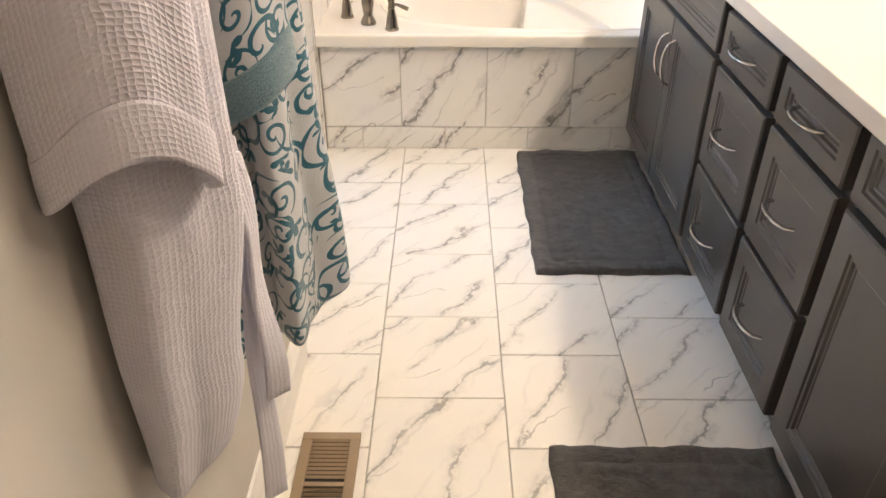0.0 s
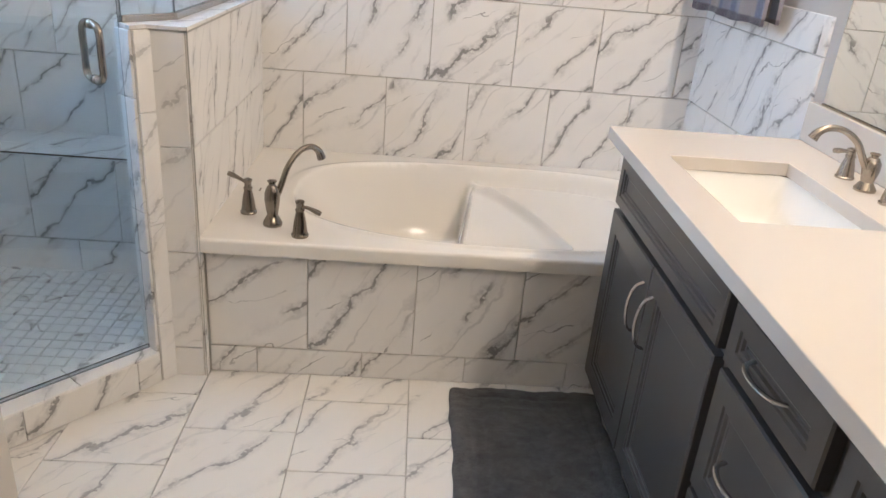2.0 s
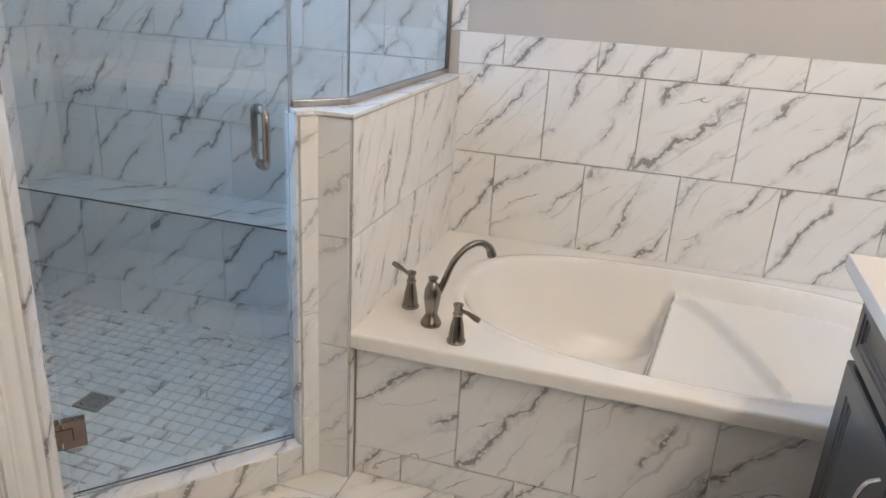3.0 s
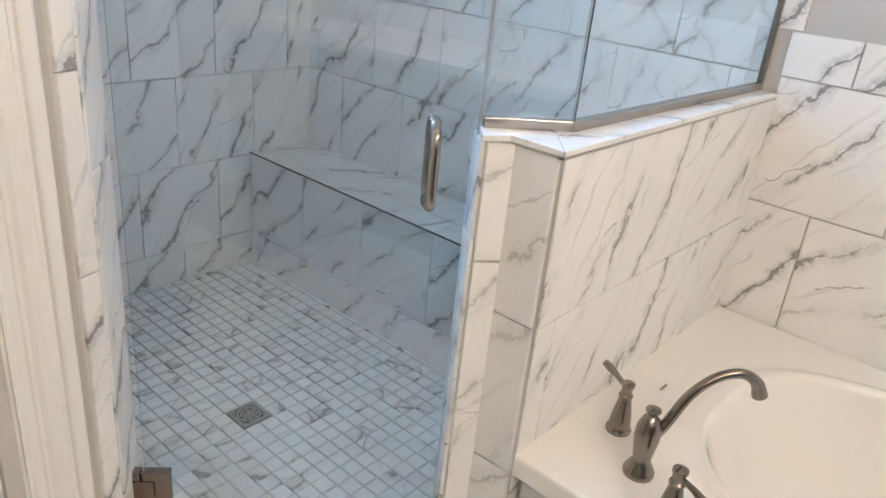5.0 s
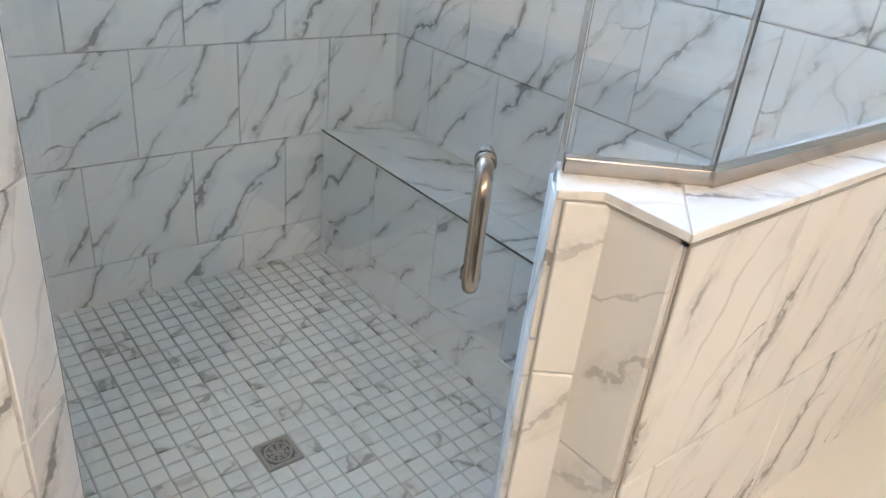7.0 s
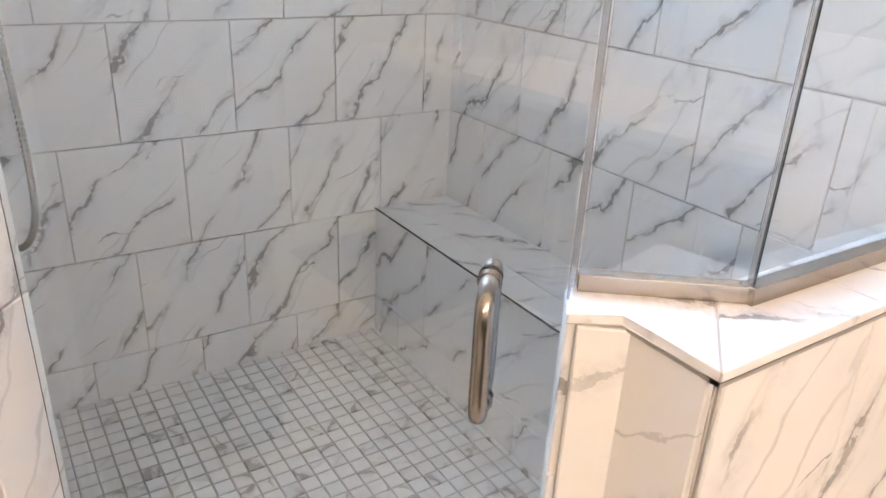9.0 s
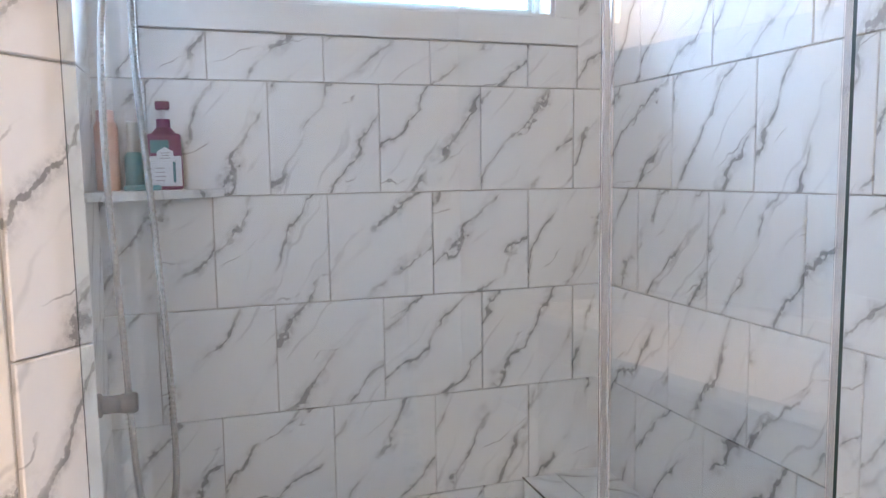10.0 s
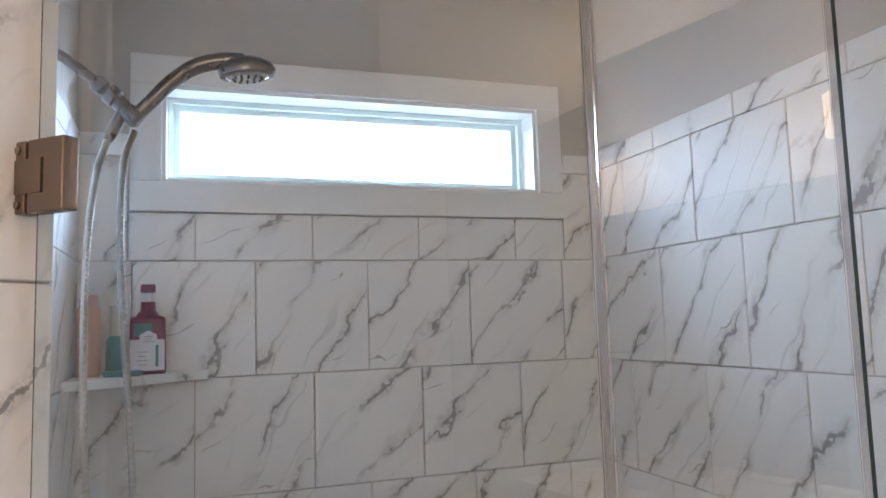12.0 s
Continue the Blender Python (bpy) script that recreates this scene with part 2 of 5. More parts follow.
def tile_mesh(w, h, d, mat):
    """One bevelled tile, its face in x and y, lying on z = 0; shared between alike tiles."""
    key = (round(w, 3), round(h, 3), round(d, 3), mat.name)
    if key not in TILE_MESHES:
        b = bmesh.new()
        e = min(0.0016, d * 0.3)
        lo = [b.verts.new((x * w / 2, y * h / 2, 0)) for x, y in ((-1, -1), (1, -1), (1, 1), (-1, 1))]
        mid = [b.verts.new((x * w / 2, y * h / 2, d - e)) for x, y in ((-1, -1), (1, -1), (1, 1), (-1, 1))]
        top = [b.verts.new((x * (w / 2 - e), y * (h / 2 - e), d)) for x, y in ((-1, -1), (1, -1), (1, 1), (-1, 1))]
        b.faces.new(top)
        for ra, rb in ((lo, mid), (mid, top)):
            for i in range(4):
                b.faces.new((ra[i], ra[(i + 1) % 4], rb[(i + 1) % 4], rb[i]))
        TILE_MESHES[key] = mesh_from(b, "tile", mat)
    return TILE_MESHES[key]


RNG = random.Random(5)


def tile_at(parent, origin, u, v, a0, a1, b0, b1, d, mat, gap=0.003, name="tile"):
    """A tile on the plane at origin with in-plane directions u and v, over [a0, a1] x [b0, b1]."""
    w, h = a1 - a0 - gap, b1 - b0 - gap
    if w < 0.006 or h < 0.006:
        return
    u, v = Vector(u), Vector(v)
    n = u.cross(v)
    c = Vector(origin) + u * ((a0 + a1) / 2) + v * ((b0 + b1) / 2) + n * RNG.uniform(-0.0004, 0.0004)
    ob = new(name, tile_mesh(w, h, d, mat))
    ob.parent = parent
    ob.matrix_world = Matrix(((u.x, v.x, n.x, c.x), (u.y, v.y, n.y, c.y), (u.z, v.z, n.z, c.z), (0, 0, 0, 1)))
    return ob


def tile_rows(parent, origin, u, v, lo, hi, rows, pitch=0.335, d=0.008, mat=None, holes=()):
    """Rows (b0, b1, joint) of tiles along u from lo to hi; holes (a0, a1, b0, b1) are left free."""
    mat = mat or M_TILE
    for b0, b1, joint in rows:
        a = joint - math.ceil((joint - lo) / pitch) * pitch
        while a < hi - 1e-6:
            s, e = max(a, lo), min(a + pitch, hi)
            spans = [(s, e, b0, b1)]
            for h0, h1, g0, g1 in holes:
                nxt = []
                for (p, q, r0, r1) in spans:
                    if q <= h0 or p >= h1 or r1 <= g0 or r0 >= g1:
                        nxt.append((p, q, r0, r1))
                        continue
                    if p < h0:
                        nxt.append((p, h0, r0, r1))
                    if q > h1:
                        nxt.append((h1, q, r0, r1))
                    if r0 < g0:
                        nxt.append((max(p, h0), min(q, h1), r0, g0))
                    if r1 > g1:
                        nxt.append((max(p, h0), min(q, h1), g1, r1))
                spans = nxt
            for p, q, r0, r1 in spans:
                if q - p > 0.012:
                    tile_at(parent, origin, u, v, p, q, r0, r1, d, mat)
            a += pitch


def structure(name, bm, mat, label, category, smooth=False):
    return tagged(part(name, bm, mat, None, "", smooth), label, category, "", "structure")


# ---- plan ----
XL, YJ, XJ, YS = -0.445, 2.235, -1.085, 2.89      # robe wall, its end, door wall, shower's south wall
Y0 = -0.9                                           # wall behind the entrance
A, B = Vector((-0.69, 3.445)), Vector((-1.10, 2.96))  # outer corners of the shower's doorway
DU = (A - B).normalized()                           # along the doorway
DN = Vector((-DU.y, DU.x))                          # into the shower
ROWZ = [0.145, 0.48, 0.81, 1.135, 1.46, 1.785, 2.075, 2.14]
TH = 0.008

floor = structure("floor", box(-1.35, Y0 - 0.1, -0.12, XE + 0.12, 3.56, -0.008), M_GROUT, "white marble-look porcelain tile floor with grey veins", "floor")
wall_north = structure("wall_north", box(XW - 0.15, YN, 0, XE + 0.15, YN + 0.12, ZC), M_WALL, "greige painted wall with marble-look tile below", "wall")
wall_east = structure("wall_east", box(XE, Y0 - 0.12, 0, XE + 0.12, YN - 0.002, ZC), M_WALL, "greige painted wall behind the vanity", "wall")
wall_back = structure("wall_south", box(XL - 0.12, Y0 - 0.12, 0, XE - 0.002, Y0, ZC), M_WALL, "greige painted wall behind the entrance", "wall")
wall_robe = structure("wall_west_1", box(XL - 0.12, Y0 + 0.002, 0, XL, YJ - 0.122, ZC), M_WALL, "greige painted wall where the robes hang", "wall")
wall_jog = structure("wall_jog", box(XJ - 0.12, YJ - 0.12, 0, XL, YJ, ZC), M_WALL, "greige painted wall at the corner", "wall")
b = box(XJ - 0.12, YJ + 0.002, 0, XJ, 2.36, ZC)
box(XJ - 0.12, 2.36, 2.05, XJ, 2.81, ZC, bm=b)
box(XJ - 0.12, 2.81, 0, XJ, 2.918, ZC, bm=b)
wall_door = structure("wall_west_2", b, M_WALL, "greige painted wall with a cased door", "wall")
ceiling = structure("ceiling", box(XW - 0.15, Y0 - 0.12, ZC + 0.002, XE + 0.15, YN + 0.12, ZC + 0.1), M_CEIL, "white painted ceiling", "ceiling")
# west wall with the window's opening
b = box(XW - 0.15, YS - 0.14, 0, XW, YN - 0.002, WIN_Z0)
box(XW - 0.15, YS - 0.14, WIN_Z1, XW, YN - 0.002, ZC, bm=b)
box(XW - 0.15, YS - 0.14, WIN_Z0, XW, WIN_Y0, WIN_Z1, bm=b)
box(XW - 0.15, WIN_Y1, WIN_Z0, XW, YN - 0.002, WIN_Z1, bm=b)
wall_west = structure("wall_west_3", b, M_WALL, "greige painted shower wall with a high window", "wall")
wall_shower = structure("wall_shower_south", box(XW + 0.002, YS - 0.12, 0, -1.30, YS, ZC), M_WALL, "shower wall with marble-look tile", "wall")
K = B + DN * 0.11
jamb = structure("wall_shower_jamb", prism([(XJ - 0.002, 2.77), (XJ - 0.002, 2.922), tuple(B), tuple(K), (-1.298, YS), (-1.298, 2.77)], 0, ZC), M_GROUT, "tiled stub wall beside the shower door", "wall")
J = A + DN * 0.072
PONY = [(-0.565, 3.487), (-0.565, YN - 0.002), (-0.652, YN - 0.002), (-0.652, 3.6015), tuple(J), tuple(A), (-0.657, 3.487)]
pony = structure("wall_pony", prism(PONY, 0, 1.08), M_GROUT, "tiled half wall between tub and shower", "half wall")
shower_floor = structure("floor_shower", box(XW - 0.02, YS - 0.05, -0.12, -1.352, YN, 0.0), M_GROUT_DARK, "white marble mosaic shower floor with grey grout", "shower floor")
structure("floor_shower_edge", prism([(-1.352, YS), (-1.352, YN), (-0.6, YN), (-0.6, 3.59), (-0.68, 3.56), tuple(A + DN * 0.068), tuple(B + DN * 0.12), (-1.30, YS)][::-1], 0.001, 0.003), M_GROUT_DARK, "shower floor bed under the mosaic", "shower floor")

# tiles of walls
ux, uy, uz = Vector((1, 0, 0)), Vector((0, 1, 0)), Vector((0, 0, 1))
H = 0.1675
# north wall beside the tub
tile_rows(wall_north, (0, YN, 0), ux, uz, -0.563, XE - 0.002, [(0.47, 0.81, -0.06), (0.81, 1.135, 0.109), (1.135, 1.245, -0.06)])
# a tiled strip beside the glass, full height
tile_rows(wall_north, (0, YN, 0), ux, uz, -0.60, -0.535, [(1.245, 1.46, -0.6), (1.46, 1.785, -0.6), (1.785, 2.075, -0.6), (2.075, 2.14, -0.6)])
# north wall in the shower
rows = [(z0, z1, -1.694 + (0 if i % 2 else H)) for i, (z0, z1) in enumerate(zip([0.0] + ROWZ, ROWZ))]
tile_rows(wall_north, (0, YN, 0), ux, uz, XW, -0.60, rows[2:])
# west wall
rows = [(z0, z1, 3.685 + (0 if i % 2 else 0.1635)) for i, (z0, z1) in enumerate(zip([0.0] + ROWZ, ROWZ))]
tile_rows(wall_west, (XW, 0, 0), uy, uz, YS, YN, rows, 0.327, holes=[(3.02, 4.352, 1.92, 2.37)])
# south wall of the shower
tile_rows(wall_shower, (0, YS, 0), -ux, uz, 1.30, -XW - 0.008, rows)
# east wall beside the tub
tile_rows(wall_east, (XE, 0, 0), -uy, uz, -YN + 0.009, -3.52, [(0.47, 0.81, -3.9), (0.81, 1.135, -3.73), (1.135, 1.245, -3.9)])


def clad(parent, p, q, rows, pitch=0.335, d=TH, extra=0.0, mat=None):
    """Tiles on the upright face from p to q (plan), seen from the left of q - p reversed."""
    p, q = Vector((*p, 0)), Vector((*q, 0))
    length = (q - p).length
    tile_rows(parent, p, (q - p).normalized(), uz, -extra, length + extra, rows, pitch, d, mat)


def stacked(z, joint):
    return [(a, c, joint + (H if i % 2 else 0)) for i, (a, c) in enumerate(zip(z, z[1:]))]


PZ = [0.0, 0.105, 0.435, 0.76, 1.08]
clad(pony, PONY[6], PONY[0], stacked(PZ, 0.0), 0.6, mat=M_TILE_PLAIN)
clad(pony, PONY[5], PONY[6], stacked([0.0, 0.2, 0.53, 0.86, 1.08], 0.0), 0.6, mat=M_TILE_PLAIN)
clad(pony, PONY[4], PONY[5], stacked([0.0, 0.24, 0.57, 0.9, 1.08], 0.0), 0.6)
clad(pony, PONY[0], (PONY[0][0], 3.515), [(0.0, 0.435, 0.0)], 0.6)
clad(pony, PONY[0], PONY[1], stacked([0.44, 0.76, 1.08], 0.06))
clad(pony, PONY[2], PONY[3], stacked([0.0, 0.145, 0.48, 0.81, 1.08], 0.06))
clad(pony, PONY[3], PONY[4], stacked([0.0, 0.145, 0.48, 0.81, 1.08], 0.0))
JZ = [0.0, 0.15, 0.486, 0.823, 1.154, 1.485, 1.815, 2.14]
clad(jamb, (XJ - 0.002, 2.922), tuple(B), stacked(JZ, 0.0), 0.6)
clad(jamb, tuple(B), tuple(K), stacked([0.107, 0.32, 0.655, 0.99, 1.32, 1.65, 1.98, 2.14], 0.0), 0.6)
clad(jamb, tuple(K), (-1.298, YS), stacked([0.0, 0.145, 0.48, 0.81, 1.135, 1.46, 1.785, 2.14], 0.0))
# ---- shower: curb, bench, floor, glass ----
P3 = lambda p, z: (p.x, p.y, z)
curb_in = 0.115
b = prism([tuple(B + DU * 0.002), tuple(A - DU * 0.002), tuple(A - DU * 0.002 + DN * curb_in), tuple(B + DU * 0.002 + DN * curb_in)], 0.0, 0.099)
curb = structure("shower_curb", b, M_GROUT, "low marble-look tiled kerb under the shower door", "kerb")
L = (A - B).length
tile_rows(curb, P3(B, 0), Vector((*DU, 0)), uz, 0.004, L - 0.004, [(0.0, 0.103, 0.22)], 0.335)
tile_rows(curb, P3(B, 0.099), Vector((*DU, 0)), Vector((*DN, 0)), 0.004, L - 0.004, [(-0.008, curb_in, 0.38)], 0.335)
bench = structure("shower_bench", box(XW + 0.002, 4.163, 0.0, -0.654, YN - 0.002, 0.482), M_GROUT, "marble-look tiled bench along the shower wall", "bench")
tile_rows(bench, (0, 4.163, 0), ux, uz, XW + 0.01, -0.662, [(0.002, 0.145, -1.9), (0.145, 0.485, -1.73)])
tile_rows(bench, (0, 4.163, 0.482), ux, uy, XW + 0.01, -0.662, [(-0.012, 0.11, -1.73), (0.11, 0.289, -1.9)])
part("edge_strip", box(XW + 0.010, 4.1515, 0.4855, -0.662, 4.1555, 0.4915, 0.0008), M_DARKNICKEL, bench, "dark metal edge strip")
# mosaic floor: the pieces by the door and the drain singly, the rest joined
MP, MZ = 0.0505, 0.003
MX, MY = XW - 0.011, 4.139
DRAIN = Vector((MX + 18 * MP, MY - 12 * MP))
rest = bmesh.new()
near = []
for i in range(int((-0.662 - XW) / MP)):
    for j in range(-1, int((4.163 - YS) / MP) + 1):
        x, y = MX + (i + 0.5) * MP, MY - (j + 0.5) * MP
        if (Vector((x, y)) - B).dot(DN) < curb_in + 0.02 or y < YS + 0.02:
            continue
        if abs(x - DRAIN.x) < 0.045 and abs(y - DRAIN.y) < 0.045:
            continue
        near.append(((Vector((x, y)) - Vector((-1.35, 3.55))).length, x, y))
near.sort()
for n, (_, x, y) in enumerate(near):
    dz = RNG.uniform(-0.0004, 0.0004)
    if n < 300:
        tile_at(shower_floor, (x, y, MZ + dz), ux, uy, -MP / 2, MP / 2, -MP / 2, MP / 2, 0.006, M_MOSAIC, 0.0040, "mosaic_tile")
    else:
        w, e, d = MP / 2 - 0.0020, 0.0012, 0.006 + MZ + dz
        lo = [rest.verts.new((x + sx * w, y + sy * w, MZ)) for sx, sy in ((-1, -1), (1, -1), (1, 1), (-1, 1))]
        hi = [rest.verts.new((x + sx * (w - e), y + sy * (w - e), d)) for sx, sy in ((-1, -1), (1, -1), (1, 1), (-1, 1))]
        rest.faces.new(hi)
        for q in range(4):
            rest.faces.new((lo[q], lo[(q + 1) % 4], hi[(q + 1) % 4], hi[q]))
tagged(part("mosaic_rest", rest, M_MOSAIC_REST, shower_floor), kind="stuff")

# drain
drain = thing("floor_drain", "square dark brushed steel shower drain with a round grate", "drain", at=(DRAIN.x, DRAIN.y, 0.003))
b = bmesh.new()
hw = 0.047
for x0, y0, x1, y1 in ((-hw, -hw, hw, -0.038), (-hw, 0.038, hw, hw), (-hw, -0.038, -0.038, 0.038), (0.038, -0.038, hw, 0.038)):
    box(x0, y0, 0, x1, y1, 0.008, bm=b)
part("frame", b, M_DRAIN, drain)
part("sump", box(-0.038, -0.038, -0.001, 0.038, 0.038, 0.002), M_BLACK, drain)
b = bmesh.new()
for r0, r1, gaps in ((0.030, 0.036, 0), (0.020, 0.025, 8), (0.010, 0.015, 6)):
    seg = 48
    for i in range(seg):
        if gaps and i % (seg // gaps) == 0:
            continue
        a0, a1 = 2 * math.pi * i / seg, 2 * math.pi * (i + 1) / seg
        vs = [b.verts.new((r * math.cos(a), r * math.sin(a), 0.0075)) for r, a in ((r0, a0), (r1, a0), (r1, a1), (r0, a1))]
        b.faces.new(vs)
for i in range(4):
    a = math.pi * (i + 0.5) / 4
    bb = box(-0.036, -0.0016, 0.004, 0.036, 0.0016, 0.0072)
    bb.transform(Matrix.Rotation(a, 4, "Z"))
    join(b, bb)
for sx in (-1, 1):
    for sy in (-1, 1):
        box(sx * 0.033 - 0.004, sy * 0.033 - 0.004, 0.004, sx * 0.033 + 0.004, sy * 0.033 + 0.004, 0.0074, bm=b)
part("grate", b, M_DRAIN, drain)

# cap of the half wall, in tiles
CAPZ = 1.08
b = prism([(-0.556, 3.478), (-0.556, YN - 0.003), (-0.661, YN - 0.003), (-0.661, 3.605), tuple(J + DN * 0.004), tuple(A - DN * 0.008 - DU * 0.009), (-0.661, 3.478)], CAPZ + 0.0005, CAPZ + 0.0105)
part("cap_bed", b, M_GROUT, pony)


def plan_tile(parent, pts, z0, z1, mat=M_TILE, name="tile"):
    c = sum((Vector(p) for p in pts), Vector((0, 0))) / len(pts)
    bb = prism([tuple((Vector(p) - c) * 0.994) for p in pts], 0, z1 - z0, 0.0015)
    ob = part(name, bb, mat, parent)
    ob.location = (c.x, c.y, z0)


plan_tile(pony, [(-0.554, 3.476), (-0.554, 3.72), (-0.663, 3.72), (-0.663, 3.606)], CAPZ + 0.002, CAPZ + 0.012)
plan_tile(pony, [(-0.556, 3.476), (-0.665, 3.606), tuple(J + DN * 0.004 - DU * 0.002), tuple(A - DN * 0.010 - DU * 0.009), (-0.662, 3.476)][::-1], CAPZ + 0.002, CAPZ + 0.012)
plan_tile(pony, [(-0.554, 3.72), (-0.554, 4.055), (-0.663, 4.055), (-0.663, 3.72)], CAPZ + 0.002, CAPZ + 0.012)
plan_tile(pony, [(-0.554, 4.055), (-0.554, YN - 0.009), (-0.663, YN - 0.009), (-0.663, 4.055)], CAPZ + 0.002, CAPZ + 0.012)
# metal edge strips at the outer corners
part("edge_strip", box(-0.5580, 3.4780, 0.0, -0.5555, 3.4805, CAPZ), M_EDGE, pony)
part("edge_strip", box(-0.565, 3.4765, CAPZ - 0.003, -0.5545, YN - 0.01, CAPZ + 0.001), M_EDGE, pony)
part("edge_strip", box(-0.657, 3.4765, CAPZ - 0.003, -0.556, 3.481, CAPZ + 0.001), M_EDGE, pony)

# glass
GZ0, GZT = CAPZ + 0.012, 2.06
G0, G1 = Vector((-0.727, 3.472)), Vector((-0.626, 3.603))
G2 = Vector((-0.605, YN - 0.006))
GU = (G1 - G0).normalized()
GD = Vector((0.671, 0.741)).normalized()   # along the closed door
GB = G0 - GD * 0.602


def pane(name, p, q, z0, z1, parent, label=""):
    d = (q - p).normalized() * 0.001
    n = Vector((-d.y, d.x)).normalized() * 0.0018
    ob = part(name, prism([tuple(p + d - n), tuple(q - d - n), tuple(q - d + n), tuple(p + d + n)], z0, z1), M_GLASS, parent, label)
    ob.data.materials.append(M_GLASSEDGE)
    for f in ob.data.polygons:
        if abs(f.normal.z) > 0.5 or abs(f.normal.x * d.x + f.normal.y * d.y) > 0.0005:
            f.material_index = 1
    ob.visible_shadow = False
    return ob


def slab_along(p, q, half, z0, z1, off=0.0, bevel=0.0):
    d = (q - p).normalized()
    n = Vector((-d.y, d.x))
    return prism([tuple(p + n * (off - half)), tuple(q + n * (off - half)), tuple(q + n * (off + half)), tuple(p + n * (off + half))], z0, z1, bevel)


k = Nodes("clear_vinyl_seal")
M_SEAL = k.set(base=(0.66, 0.69, 0.72), rough=0.10, trans=0.9, ior=1.4)
screen = thing("shower_screen", "frameless fixed glass screen on the tiled half wall", "shower screen")
pane("glass_panel", G0 + GU * 0.004, G1 - GU * 0.002, GZ0 + 0.004, GZT, screen)
pane("glass_panel", G1 + Vector((0.0005, 0.004)), G2, GZ0 + 0.004, GZT, screen)
part("bottom_channel", slab_along(G0 + GU * 0.004, G1, 0.009, GZ0, GZ0 + 0.018, bevel=0.001), M_NICKEL, screen, "brushed nickel channel")
part("bottom_channel", slab_along(G1 + Vector((0.002, -0.008)), G2, 0.0095, GZ0, GZ0 + 0.019, bevel=0.001), M_NICKEL, screen, "brushed nickel channel")
part("wall_channel", slab_along(G2 - Vector((0, 0.012)), G2, 0.009, GZ0 + 0.018, GZT, bevel=0.001), M_NICKEL, screen, "brushed nickel channel")

# pale strip added to draw the bright highlight along the glass corner
part("corner_seal", slab_along(G1 + Vector((0.0005, -0.0035)), G1 + Vector((0.0035, -0.0005)), 0.0012, GZ0 + 0.02, GZT), M_SEAL, screen, "clear vinyl strip")
door = thing("shower_door", "frameless hinged glass shower door, closed", "shower door")
DZ0 = 0.118
pane("glass_panel", GB, G0 - GD * 0.004, DZ0, GZT, door)
part("edge_seal", slab_along(G0 - GD * 0.0036, G0 + GD * 0.0030, 0.0022, DZ0, GZT, bevel=0.0012), M_SEAL, door, "clear vinyl strip")
part("bottom_seal", slab_along(GB, G0 - GD * 0.006, 0.006, DZ0 - 0.010, DZ0 - 0.0005), M_SEAL, door, "clear vinyl strip")


def hinge(z):
    h = part("hinge", slab_along(GB - GD * 0.004, GB + GD * 0.050, 0.011, z - 0.040, z + 0.040, bevel=0.002), M_BRONZE, door, "square brushed nickel hinge")
    h2 = slab_along(GB - GD * 0.030, GB - GD * 0.0075, 0.011, z - 0.040, z + 0.040, bevel=0.002)
    part("wall_plate", h2, M_BRONZE, h)
    b = slab_along(GB - GD * 0.027, GB + GD * 0.018, 0.0128, z - 0.019, z + 0.019, bevel=0.001)
    part("knuckle", b, M_BRONZE, h)
    part("slot", slab_along(GB + GD * 0.0182, GB + GD * 0.0205, 0.0114, z - 0.019, z + 0.019), M_BLACK, h)
    for zz in (-0.030, 0.030):
        n = Vector((-GD.y, GD.x))
        p = GB - GD * 0.019 - n * 0.011
        bb = lathe([(0.0045, 0), (0.0045, 0.0012), (0.0035, 0.002)], 12, Matrix.Translation((p.x, p.y, z + zz)) @ Vector((-n.x, -n.y, 0)).to_track_quat("Z", "Y").to_matrix().to_4x4())
        part("screw", bb, M_DARKNICKEL, h)


hinge(0.300)
hinge(1.762)
# handle: a D pull on both sides of the glass
for side in (-1, 1):
    n = Vector((-GD.y, GD.x)) * side
    c = G0 - GD * 0.079
    pts = []
    z0, z1, reach = 0.951, 1.092, 0.046
    ctrl = [(0.004, z0), (reach * 0.6, z0), (reach, z0 + 0.017), (reach, (z0 + z1) / 2), (reach, z1 - 0.017), (reach * 0.6, z1), (0.004, z1)]
    pts = smooth_path([(c.x + n.x * a, c.y + n.y * a, z) for a, z in ctrl], 8)
    hd = part("handle", tube(pts, 0.0095, 16), M_NICKEL, door, "brushed nickel pull handle", True)
    for z in (z0, z1):
        bb = lathe([(0.0125, 0), (0.0125, 0.003), (0.011, 0.005)], 18, Matrix.Translation((c.x + n.x * 0.0052, c.y + n.y * 0.0052, z)) @ Vector((n.x, n.y, 0)).to_track_quat("Z", "Y").to_matrix().to_4x4())
        part("rosette", bb, M_NICKEL, hd, "", True)

# window
win = structure("window_1", box(XW - 0.149, WIN_Y0 + 0.001, WIN_Z0 + 0.001, XW + 0.012, WIN_Y1 - 0.001, WIN_Z0 + 0.012), M_TRIM, "long white transom window high in the shower wall", "window")
part("reveal", box(XW - 0.149, WIN_Y0 + 0.001, WIN_Z1 - 0.012, XW + 0.012, WIN_Y1 - 0.001, WIN_Z1 - 0.001), M_TRIM, win)
part("reveal", box(XW - 0.149, WIN_Y0 + 0.001, WIN_Z0 + 0.0125, XW + 0.012, WIN_Y0 + 0.012, WIN_Z1 - 0.0125), M_TRIM, win)
part("reveal", box(XW - 0.149, WIN_Y1 - 0.012, WIN_Z0 + 0.0125, XW + 0.012, WIN_Y1 - 0.001, WIN_Z1 - 0.0125), M_TRIM, win)
ZB, ZT2, YB0, YB1 = 1.922, 2.368, 3.022, 4.35
